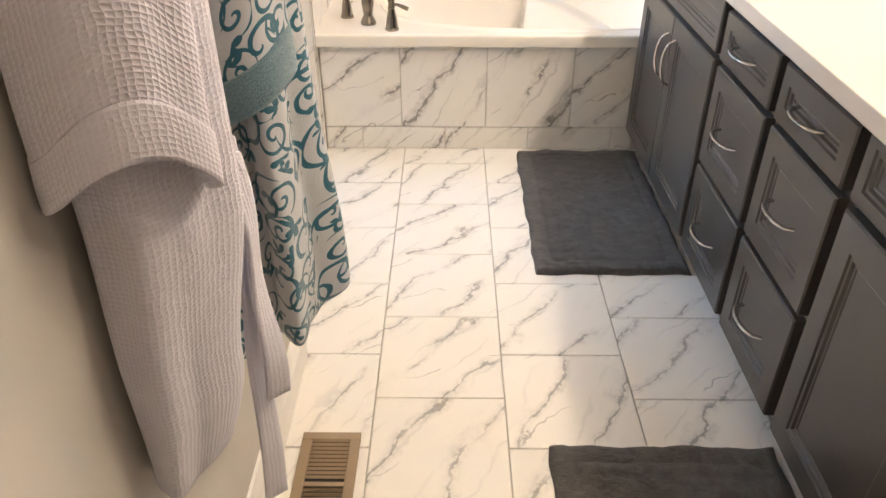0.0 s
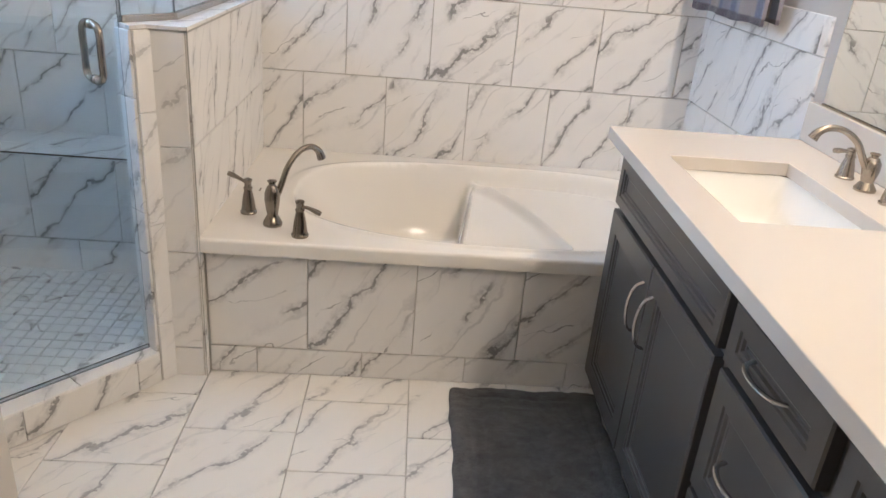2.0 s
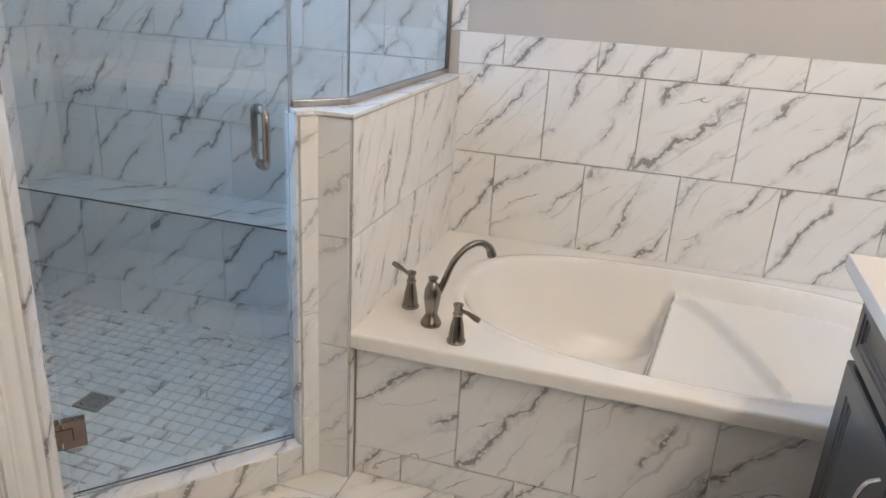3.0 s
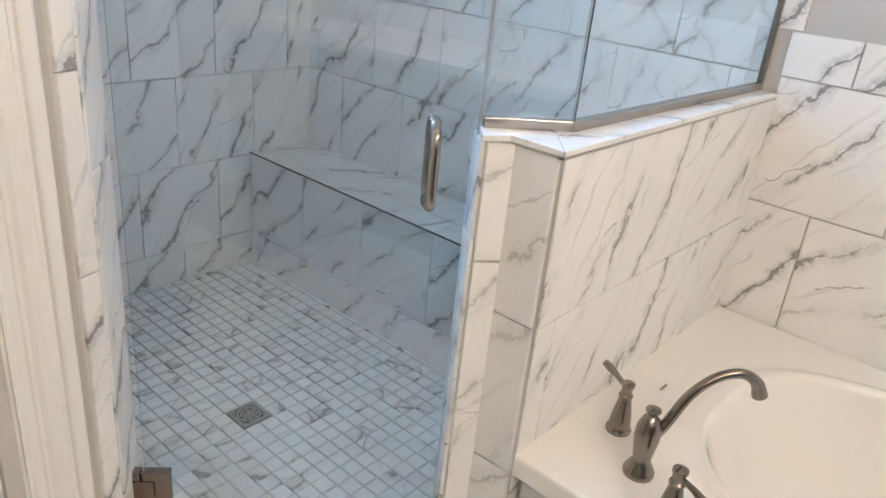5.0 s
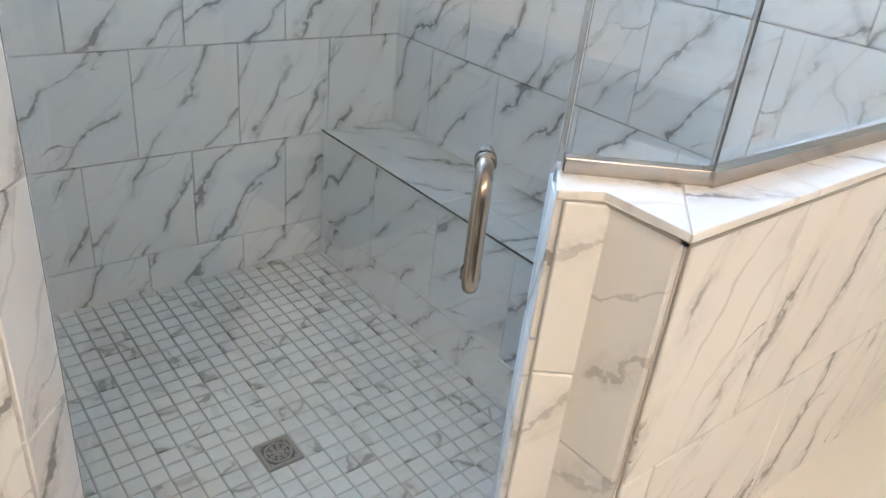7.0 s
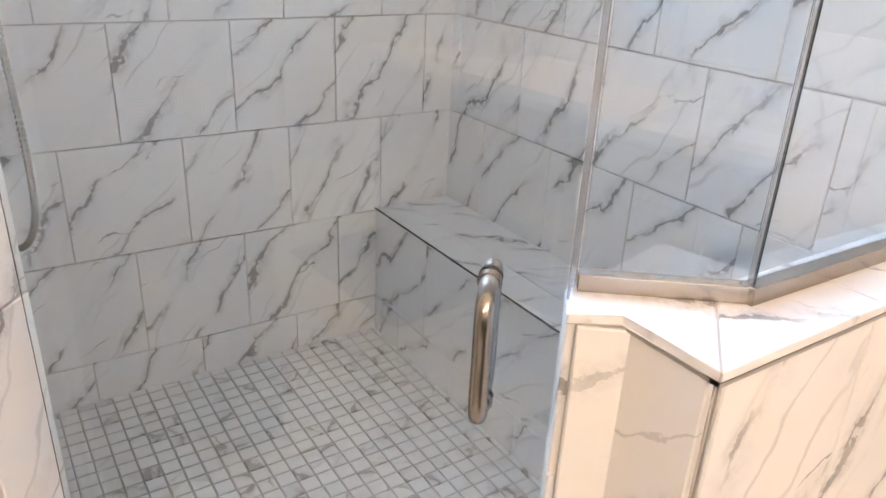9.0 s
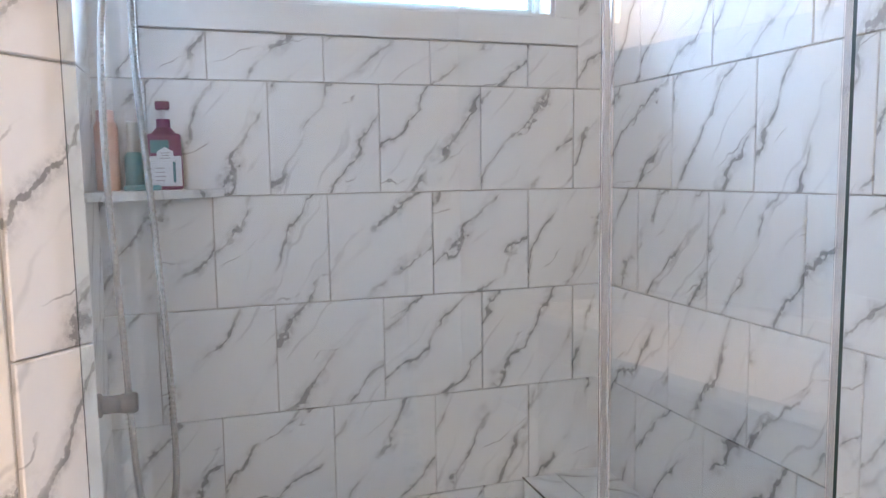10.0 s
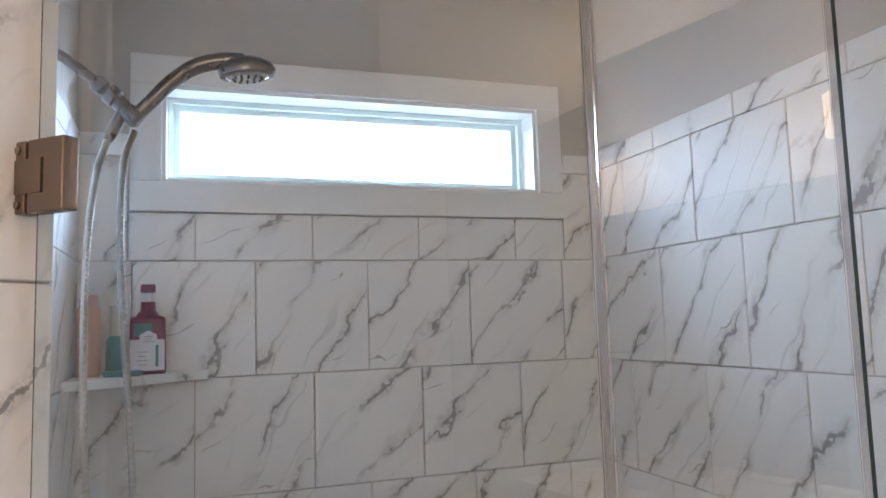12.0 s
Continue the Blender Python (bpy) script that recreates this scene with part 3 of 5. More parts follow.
for nm, a in (("casing", (YB0, ZB, YB1, WIN_Z0)), ("casing", (YB0, WIN_Z1, YB1, ZT2)), ("casing", (YB0, WIN_Z0 + 0.0005, WIN_Y0, WIN_Z1 - 0.0005)), ("casing", (WIN_Y1, WIN_Z0 + 0.0005, YB1, WIN_Z1 - 0.0005))):
    part(nm, box(XW + 0.001, a[0], a[1], XW + 0.022, a[2], a[3], 0.0015), M_TRIM, win, "flat white window casing")
M_VINYL = painted("white_vinyl", (0.74, 0.82, 0.79), 0.3, 30.0, 0.01)
y0, y1, z0, z1 = WIN_Y0 + 0.0125, WIN_Y1 - 0.0125, WIN_Z0 + 0.0125, WIN_Z1 - 0.0125
for i, (dep, w) in enumerate(((0.07, 0.016), (0.09, 0.034))):
    xa, xb = XW - dep - 0.018, XW - dep
    for bx in ((y0, z0, y1, z0 + w), (y0, z1 - w, y1, z1), (y0, z0 + w, y0 + w, z1 - w), (y1 - w, z0 + w, y1, z1 - w)):
        part("sash", box(xa, bx[0], bx[1], xb, bx[2], bx[3], 0.001), M_VINYL, win)
ob = part("pane", box(XW - 0.104, y0 + 0.034, z0 + 0.034, XW - 0.100, y1 - 0.034, z1 - 0.034), M_WINDOW, win)
ob.visible_shadow = False
M_OUT = glowing("bright_overcast_sky", (0.93, 0.98, 1.0), 1.9)
structure("backdrop", box(XW - 3.2, -4.0, -1.0, XW - 3.19, 11.0, 7.0), M_OUT, "bright hazy sky outside the window", "backdrop")

# corner shelf
sh = thing("corner_shelf", "triangular marble-look corner shelf in the shower", "shelf")
b = prism([(XW + 0.009, YS + 0.009), (XW + 0.26, YS + 0.009), (XW + 0.03, 3.228), (XW + 0.009, 3.228)], 1.458, 1.482, 0.002)
part("slab", b, M_TILE, sh)


def shower():
    t = thing("hand_shower", "brushed nickel hand shower on a wall arm with a metal hose", "shower head")
    X = -1.78
    b = lathe([(0.030, 0), (0.030, 0.004), (0.022, 0.012), (0.012, 0.016)], 24, Matrix.Translation((X, YS + 0.008, 2.155)) @ pose(0, 0, 0, -90))
    part("wall_flange", b, M_SHOWER, t, "", True)
    part("arm", tube(smooth_path([(X, YS + 0.02, 2.155), (X, 2.920, 2.142), (X, 2.960, 2.117), (X, 3.010, 2.077)], 6), 0.0105, 16), M_SHOWER, t, "", True)
    d = Vector((0, 0.75, -0.66)).normalized()
    m = Matrix.Translation((X, 3.005, 2.082)) @ d.to_track_quat("Z", "Y").to_matrix().to_4x4()
    part("swivel_nut", lathe([(0.013, 0), (0.017, 0.004), (0.017, 0.022), (0.013, 0.026), (0.020, 0.034), (0.020, 0.052), (0.012, 0.060)], 20, m), M_SHOWER, t, "", True)
    part("diverter", tube(smooth_path([(X, 3.045, 2.047), (X, 3.065, 2.024), (X, 3.088, 2.004)], 4), [0.016] * 4 + [0.019] * 4 + [0.014], 16), M_SHOWER, t, "", True)
    part("hose_nut", tube([(X, 3.055, 2.022), (X, 3.038, 1.982), (X, 3.030, 1.964)], [0.011, 0.012, 0.009], 14), M_SHOWER, t, "", True)
    hs = part("handset", tube(smooth_path([(X, 3.075, 2.012), (X, 3.105, 2.044), (X, 3.145, 2.090), (X, 3.190, 2.125), (X, 3.240, 2.142), (X, 3.285, 2.142)], 6),
                              [0.0135 + 0.007 * (i / 30) ** 1.6 for i in range(31)], 18), M_SHOWER, t, "", True)
    m = Matrix.Translation((X, 3.292, 2.132)) @ pose(0, 0, 0, 6) @ Matrix.Diagonal((1.0, 1.22, 0.92, 1))
    part("spray_head", lathe([(0.034, -0.022), (0.046, -0.020), (0.049, -0.008), (0.044, 0.006), (0.030, 0.018), (0.012, 0.023)], 28, m), M_SHOWER, hs, "", True)
    fp = part("spray_face", lathe([(0.030, -0.0265), (0.036, -0.0215)], 28, m), M_CHROME, hs, "pale spray face")
    for r, cnt in ((0.012, 6), (0.024, 12)):
        for i in range(cnt):
            a = 2 * math.pi * i / cnt
            bb = lathe([(0.0018, -0.029), (0.0022, -0.026)], 8, m @ Matrix.Translation((r * math.cos(a), r * math.sin(a), 0)))
            part("nozzle", bb, M_BLACK, hs)
    pts = smooth_path([(X, 3.030, 1.967), (X, 3.010, 1.892), (X, 2.996, 1.742), (X, 2.994, 1.492), (X, 3.006, 1.192), (X, 3.015, 0.942), (X, 3.028, 0.832), (X, 3.055, 0.804),
                       (X, 3.082, 0.842), (X, 3.092, 0.942), (X, 3.086, 1.192), (X, 3.070, 1.492), (X, 3.055, 1.742), (X, 3.058, 1.912), (X, 3.078, 1.987)], 46)
    part("hose", tube(pts, [0.0078 if i % 2 else 0.0056 for i in range(len(pts))], 12), M_HOSE, t, "bright ribbed metal hose")


shower()


def shower_valve(x, z):
    """Round plate on the wall with a lever."""
    t = thing("shower_valve", "brushed nickel shower valve with a lever on the tiled wall", "shower valve")
    m = Matrix.Translation((x, YS + 0.0082, z)) @ pose(0, 0, 0, -90)
    part("escutcheon", lathe([(0.082, 0), (0.082, 0.003), (0.076, 0.007), (0.034, 0.011), (0.030, 0.016)], 36, m), M_BRONZE, t, "", True)
    part("hub", lathe([(0.024, 0.014), (0.024, 0.060), (0.018, 0.064), (0.018, 0.096), (0.0205, 0.099), (0.0205, 0.124), (0.017, 0.128)], 28, m), M_BRONZE, t, "", True)
    part("lever", tube(smooth_path([(x, YS + 0.118, z + 0.012), (x + 0.020, YS + 0.124, z + 0.024), (x + 0.055, YS + 0.132, z + 0.030)], 6), [0.0085] * 6 + [0.006] * 7, 14), M_BRONZE, t, "", True)


shower_valve(-1.78, 1.066)


def pump_bottle():
    t = thing("soap_bottle", "dark red pump bottle with a white label on the shelf", "bottle", at=(-2.335, 3.077, 1.482))
    mr = plain("dark_red_plastic", (0.16, 0.002, 0.07), 0.3)
    b = box(-0.024, -0.046, 0.0, 0.024, 0.046, 0.150, 0.009, 3)
    for v in b.verts:
        if v.co.z > 0.12:
            v.co.y *= 0.93
    part("body", b, mr, t, "", True)
    part("neck", lathe([(0.034, 0.146), (0.024, 0.160), (0.018, 0.166), (0.018, 0.188)], 20), mr, t, "", True)
    part("stem", lathe([(0.006, 0.186), (0.006, 0.212)], 12), plain("white_plastic", (0.7, 0.68, 0.68), 0.4), t)
    part("pump_head", box(-0.010, -0.018, 0.212, 0.022, 0.018, 0.234, 0.004, 2), mr, t, "", True)
    lab = plain("label_paper", (0.74, 0.73, 0.75), 0.5)
    part("label", box(0.0235, -0.042, 0.010, 0.0248, 0.042, 0.090), lab, t, "white printed label")
    teal = plain("label_teal", (0.05, 0.18, 0.20), 0.5)
    part("label_leaf", prism([(0.0246, -0.034), (0.0252, -0.034), (0.0252, 0.012), (0.0246, 0.012)], 0.098, 0.132), teal, t, "dark teal leaves on the label")
    b = lathe([(0.024, 0), (0.024, 0.0012)], 6, Matrix.Translation((0.0246, 0.002, 0.090)) @ pose(0, 0, 0, 0, 90, 0))
    part("label_badge", b, lab, t, "white hexagonal badge")
    part("label_band", box(0.0247, 0.020, 0.02, 0.0254, 0.027, 0.075), teal, t)
    grey = plain("label_print", (0.35, 0.33, 0.33), 0.6)
    for i, w in enumerate((0.022, 0.026, 0.02, 0.024)):
        part("print_line", box(0.0247, -0.012 - w / 2, 0.024 + i * 0.011, 0.0254, -0.012 + w / 2, 0.0265 + i * 0.011), grey, t)
    for i, w in enumerate((0.026, 0.018, 0.022)):
        part("print_line", box(0.0256, 0.002 - w / 2, 0.083 + i * 0.007, 0.0262, 0.002 + w / 2, 0.0852 + i * 0.007), grey, t)


pump_bottle()
t = thing("shampoo_bottle", "tall peach plastic bottle on the shelf", "bottle", at=(-2.31, 2.938, 1.482))
part("body", lathe([(0.026, 0), (0.029, 0.004), (0.029, 0.165), (0.024, 0.178)], 24), plain("peach_plastic", (0.62, 0.33, 0.24), 0.35), t, "", True)
part("cap", lathe([(0.022, 0.178), (0.022, 0.205), (0.019, 0.208)], 20), plain("pink_plastic", (0.6, 0.35, 0.32), 0.35), t, "", True)
t = thing("lotion_bottle", "clear teal bottle with a pale cap on the shelf", "bottle", at=(-2.36, 2.998, 1.482))
part("body", lathe([(0.022, 0), (0.025, 0.004), (0.025, 0.09), (0.016, 0.102)], 22), plain("teal_plastic", (0.10, 0.33, 0.34), 0.3), t, "", True)
part("cap", lathe([(0.016, 0.102), (0.016, 0.18), (0.013, 0.183)], 20), plain("pale_plastic", (0.62, 0.64, 0.60), 0.35), t, "", True)
t = thing("soap_dish", "flat teal razor case lying on the shelf", "soap dish", at=(-2.28, 3.022, 1.482))
part("body", box(-0.02, -0.045, 0, 0.02, 0.045, 0.014, 0.005, 2), plain("teal_case", (0.10, 0.30, 0.33), 0.35), t, "", True)
# ---- tub ----
TUBZ = 0.485


def soft_max(a, c, w):
    h = max(w - abs(a - c), 0.0) / w
    return max(a, c) + h * h * w / 4


def bathtub():
    t = thing("bathtub", "white acrylic drop-in bathtub with an oval basin", "bathtub")
    cx, cy, ax, ay = 0.375, 3.960, 0.725, 0.400
    x0, x1, y0, y1 = -0.562, XE - 0.012, 3.486, YN - 0.011
    nx, ny = 320, 160

    def height(x, y):
        u, v = (x - cx) / ax, (y - cy) / (ay * 1.02 if y < cy else ay)
        e = 2.3 if y < cy else 2.9
        r = (abs(u) ** e + abs(v) ** e) ** (1 / e)
        lip = 0.006 * math.exp(-((r - 1.03) / 0.03) ** 2)
        if r >= 1.0:
            return TUBZ + lip
        s = (1 - r)
        wall = 1 - math.exp(-(s / 0.17) ** 1.25)
        z = TUBZ + lip - 0.365 * wall
        # lounge seat: a slope that ends at a raised panel with an arched lip
        edge = 0.215 + (y - 3.55) * 0.125
        slope = 0.215 - 0.42 * max(0.0, edge - x)
        z = soft_max(z, slope, 0.03)
        k1 = min(1.0, max(0.0, (x - edge + 0.035) / 0.05))
        k1 = k1 * k1 * (3 - 2 * k1)
        d = x - (0.30 + 0.32 * max(0.0, (4.22 - y) / 0.56) ** 0.55)
        lip = 0.036 * math.exp(-(d / 0.015) ** 2) * min(1.0, max(0.0, (4.235 - y) / 0.05)) * min(1.0, max(0.0, (y - 3.64) / 0.05))
        dip = 0.026 * (0.5 + 0.5 * math.tanh((d - 0.020) / 0.024))
        panel = 0.408 + 0.028 * (y - 3.6) / 0.64 - 0.20 * max(0.0, -d) + lip - dip
        z = z + (soft_max(z, min(panel, TUBZ - 0.010), 0.018) - z) * k1
        return z

    b = bmesh.new()
    grid = [[b.verts.new((x0 + (x1 - x0) * i / nx, y0 + (y1 - y0) * j / ny, height(x0 + (x1 - x0) * i / nx, y0 + (y1 - y0) * j / ny))) for j in range(ny + 1)] for i in range(nx + 1)]
    for i in range(nx):
        for j in range(ny):
            b.faces.new((grid[i][j], grid[i + 1][j], grid[i + 1][j + 1], grid[i][j + 1]))
    # front lip
    prev = [grid[i][0] for i in range(nx + 1)]
    for dy, dz in ((-0.0035, -0.0015), (-0.0065, -0.005), (-0.0075, -0.011), (-0.0075, -0.040), (-0.006, -0.046), (0.0, -0.049), (0.03, -0.05)):
        row = [b.verts.new((v.co.x, y0 + dy, TUBZ + dz)) for v in (grid[i][0] for i in range(nx + 1))]
        for i in range(nx):
            b.faces.new((row[i], row[i + 1], prev[i + 1], prev[i]))
        prev = row
    shell = part("shell", b, M_ACRYLIC, t, "", True)
    for p in shell.data.polygons:
        p.use_smooth = True
    part("overflow_slot", box(-0.470, 3.915, TUBZ + 0.0005, -0.465, 3.945, TUBZ + 0.003), M_DARKNICKEL, t)
    return t


bathtub()
apron = structure("tub_apron", box(-0.563, 3.523, 0, XE - 0.002, 3.545, 0.434), M_GROUT, "marble-look tiled front of the bathtub", "tub apron")
tile_rows(apron, (0, 3.523, 0), ux, uz, -0.5535, 0.70, [(0.0, 0.097, -0.405), (0.097, 0.432, -0.242)], 0.339)


def turned_lever(parent, at, yaw, s, mat, name="handle", lift=0.0, tall=1.0):
    """A flared base with a lever on top."""
    m = Matrix.Translation(at) @ pose(0, 0, 0, 0, 0, yaw) @ Matrix.Diagonal((s, s, s * tall, 1))
    base = part(name, lathe([(0.026, 0), (0.0265, 0.006), (0.023, 0.010), (0.0225, 0.016), (0.019, 0.045), (0.013, 0.075), (0.0125, 0.080), (0.0145, 0.083), (0.0145, 0.087), (0.011, 0.090), (0.011, 0.104), (0.014, 0.108), (0.014, 0.114), (0.006, 0.118)], 26, m), mat, parent, "", True)
    pts = [m @ Vector(p) for p in ((0.006, 0, 0.098 + lift * 0.1), (0.030, 0, 0.094 + lift * 0.45), (0.052, 0, 0.086 + lift * 0.8), (0.066, 0, 0.081 + lift))]
    part("lever", tube(pts, [0.0048 * s, 0.0060 * s, 0.0085 * s, 0.0072 * s], 16), mat, base, "", True)


def spout(parent, at, yaw, s, mat, tall=1.0):
    m = Matrix.Translation(at) @ pose(0, 0, 0, 0, 0, yaw) @ Matrix.Diagonal((s, s, s * tall, 1))
    body = part("spout", lathe([(0.030, 0), (0.031, 0.008), (0.028, 0.014), (0.020, 0.030), (0.017, 0.036), (0.021, 0.060), (0.0245, 0.085), (0.0235, 0.110), (0.016, 0.130), (0.010, 0.136), (0.010, 0.141), (0.0145, 0.146), (0.0145, 0.150), (0.005, 0.153)], 28, m), mat, parent, "", True)
    pts = smooth_path([m @ Vector(p) for p in ((0.004, 0, 0.075), (0.030, 0, 0.118), (0.062, 0, 0.185), (0.105, 0, 0.226), (0.150, 0, 0.236), (0.182, 0, 0.218), (0.196, 0, 0.190))], 6)
    n = len(pts)
    part("neck", tube(pts, [s * (0.0115 + 0.004 * max(0, (i - 0.72 * n) / (0.28 * n)) - 0.002 * math.sin(math.pi * i / n)) for i in range(n)], 18), mat, body, "", True)


t = thing("tub_faucet", "dark brushed nickel tub faucet with two lever handles", "faucet")
ang = math.degrees(math.atan2(0.62, 0.60))
spout(t, (-0.367, 3.620, TUBZ), ang, 0.98, M_DARKNICKEL)
turned_lever(t, (-0.461, 3.710, TUBZ), 168, 1.0, M_DARKNICKEL, lift=0.045)
turned_lever(t, (-0.270, 3.545, TUBZ), -12, 1.0, M_DARKNICKEL)

# ---- vanity ----
XF, XC = 0.652, 0.678


def front_panel(name, y0, y1, z0, z1, parent, fw=0.045, label=""):
    """A raised frame round a sunk field, on the cabinet's face; y0 < y1."""
    b = bmesh.new()
    rings = []
    for inset, x in ((0.0, XC), (0.0, XF + 0.004), (0.004, XF), (fw, XF), (fw + 0.003, XF + 0.004), (fw + 0.010, XF + 0.004), (fw + 0.014, XF + 0.009), (fw + 0.019, XF + 0.009), (fw + 0.022, XF + 0.011)):
        rings.append([b.verts.new((x, y, z)) for y, z in ((y0 + inset, z0 + inset), (y0 + inset, z1 - inset), (y1 - inset, z1 - inset), (y1 - inset, z0 + inset))])
    for ra, rb in zip(rings, rings[1:]):
        for i in range(4):
            b.faces.new((ra[i], ra[(i + 1) % 4], rb[(i + 1) % 4], rb[i]))
    b.faces.new(rings[-1]), b.faces.new(rings[0][::-1])
    bmesh.ops.recalc_face_normals(b, faces=b.faces[:])
    return part(name, b, M_CAB, parent, label)


M_PULL = metal("satin_nickel_pull", (0.62, 0.61, 0.60), 0.16, 1.0)


def pull(parent, y, z, upright=False, half=0.062):
    pts = []
    for i in range(17):
        a = -1 + 2 * i / 16
        pts.append((XF - 0.003 - 0.030 * (1 - a * a) ** 0.5 if abs(a) < 1 else XF, y + (0 if upright else a * half), z + (a * half if upright else 0)))
    b = tube(pts, 0.0058, 10, 0.62)
    part("pull_handle", b, M_PULL, parent, "arched satin nickel pull", True)


def cabinet(y0, y1, sink, label):
    t = thing("vanity_cabinet", label, "cabinet", "vanity cabinets")
    b = box(XC, y0, 0.10, XC + 0.018, y1, 0.868)
    box(XC + 0.018, y0, 0.10, XE - 0.004, y0 + 0.016, 0.868, bm=b)
    box(XC + 0.018, y1 - 0.016, 0.10, XE - 0.004, y1, 0.868, bm=b)
    box(XC + 0.018, y0 + 0.016, 0.10, XE - 0.004, y1 - 0.016, 0.116, bm=b)
    part("body", b, M_CAB, t)
    part("toe_kick", box(XC + 0.06, y0, 0.0, XC + 0.076, y1, 0.099), M_CAB, t)
    g = 0.017
    if sink:
        front_panel("drawer_front", y0 + g, y1 - g, 0.695, 0.836, t, 0.030)
        mid = (y0 + y1) / 2
        for a, c, hy in ((y0 + g, mid - 0.0015, mid - 0.045), (mid + 0.0015, y1 - g, mid + 0.036)):
            d = front_panel("door", a, c, 0.122, 0.677, t, 0.058)
            pull(d, hy, 0.545, True, 0.072)
    else:
        for z0, z1 in ((0.692, 0.818), (0.405, 0.676), (0.122, 0.390)):
            d = front_panel("drawer", y0 + g, y1 - g, z0, z1, t, 0.039 if z1 - z0 < 0.2 else 0.050)
            pull(d, (y0 + y1) / 2, (z0 + z1) / 2 + 0.004)


cabinet(2.632, 3.465, True, "charcoal vanity sink cabinet with two panelled doors")
cabinet(2.250, 2.630, False, "charcoal vanity drawer cabinet with three drawers")
cabinet(1.888, 2.248, False, "charcoal vanity drawer cabinet with three drawers")
cabinet(1.060, 1.886, True, "charcoal vanity sink cabinet with two panelled doors")

SINKS = [(2.785, 3.235), (1.245, 1.695)]
SX0, SX1 = 0.705, 1.015
CT0, CT1 = 0.870, 0.905
counter = thing("vanity_countertop", "white quartz countertop with a low backsplash", "countertop")


def slab_with_holes():
    b = bmesh.new()
    ys = [1.04] + [v for s in sorted(SINKS) for v in s] + [3.505]
    xs = [0.628, SX0, SX1, XE - 0.003]
    for i in range(3):
        for j in range(len(ys) - 1):
            if i == 1 and j % 2 == 1:
                continue
            box(xs[i], ys[j], CT0, xs[i + 1], ys[j + 1], CT1, bm=b)
    bmesh.ops.remove_doubles(b, verts=b.verts[:], dist=1e-5)
    seen = {}
    for f in b.faces:
        seen.setdefault(tuple(sorted(v.index for v in f.verts)), []).append(f)
    bmesh.ops.delete(b, geom=[f for fs in seen.values() if len(fs) > 1 for f in fs], context="FACES_ONLY")
    bmesh.ops.dissolve_limit(b, angle_limit=0.01, verts=b.verts[:], edges=b.edges[:])
    for v in b.verts:  # the front edge is scribed a little out of square
        if v.co.x < 0.63:
            v.co.x -= 0.014 + 0.017 * (3.505 - v.co.y)
    bmesh.ops.bevel(b, geom=[e for e in b.edges if e.is_manifold and e.calc_face_angle(0) > 1.0], offset=0.0025, segments=2, affect="EDGES", profile=0.5)
    return b


b = slab_with_holes()
part("slab", b, M_QUARTZ, counter)
part("backsplash", box(XE - 0.022, 1.04, CT1 + 0.0005, XE - 0.002, 3.503, 1.016, 0.002), M_QUARTZ, counter)


def basin(y0, y1):
    t = thing("sink", "white rectangular undermount ceramic sink", "sink", "vanity sinks")
    b = bmesh.new()
    rings = []
    for inset, z in ((-0.006, CT0 - 0.001), (-0.004, CT0 - 0.001), (0.0, CT0 - 0.010), (0.010, 0.80), (0.022, 0.765), (0.045, 0.748), (0.11, 0.742)):
        r, pts = max(0.012, 0.03 - inset * 0.1), []
        xa, xb, ya, yb = SX0 + inset, SX1 - inset, y0 + inset, y1 - inset
        for (cx, cy, a0) in ((xb - r, yb - r, 0), (xa + r, yb - r, 90), (xa + r, ya + r, 180), (xb - r, ya + r, 270)):
            for q in range(5):
                a = radians(a0 + q * 22.5)
                pts.append(b.verts.new((cx + r * math.cos(a), cy + r * math.sin(a), z)))
        rings.append(pts)
    n = len(rings[0])
    for ra, rb in zip(rings, rings[1:]):
        for i in range(n):
            b.faces.new((ra[i], ra[(i + 1) % n], rb[(i + 1) % n], rb[i]))
    b.faces.new(rings[-1])
    bmesh.ops.recalc_face_normals(b, faces=b.faces[:])
    part("bowl", b, M_CERAMIC, t, "", True)
    part("drain", lathe([(0.022, 0), (0.022, 0.003), (0.016, 0.004)], 20, Matrix.Translation(((SX0 + SX1) / 2, (y0 + y1) / 2, 0.742))), M_NICKEL, t, "", True)


def vanity_faucet(yc):
    t = thing("sink_faucet", "brushed nickel sink faucet with two lever handles", "faucet", "vanity faucets")
    spout(t, (1.105, yc, CT1), 180, 0.80, M_NICKEL, 0.74)
    turned_lever(t, (1.108, yc + 0.094, CT1), 100, 0.86, M_NICKEL, tall=0.74)
    turned_lever(t, (1.108, yc - 0.094, CT1), -75, 0.86, M_NICKEL, tall=0.74)


for s in SINKS:
    basin(*s)
    vanity_faucet((s[0] + s[1]) / 2 + 0.036)

mirror = thing("wall_mirror", "large frameless wall mirror above the vanity", "mirror")
part("glass", box(XE - 0.008, 1.05, 1.022, XE - 0.002, 3.455, 2.02, 0.001), M_MIRROR, mirror)
part("bottom_rail", box(XE - 0.011, 1.05, 1.0165, XE - 0.002, 3.455, 1.0215), M_DARKNICKEL, mirror)

# lights over the mirror
M_SHADE = glowing("lit_frosted_shade", (1.0, 0.72, 0.42), 5.0)


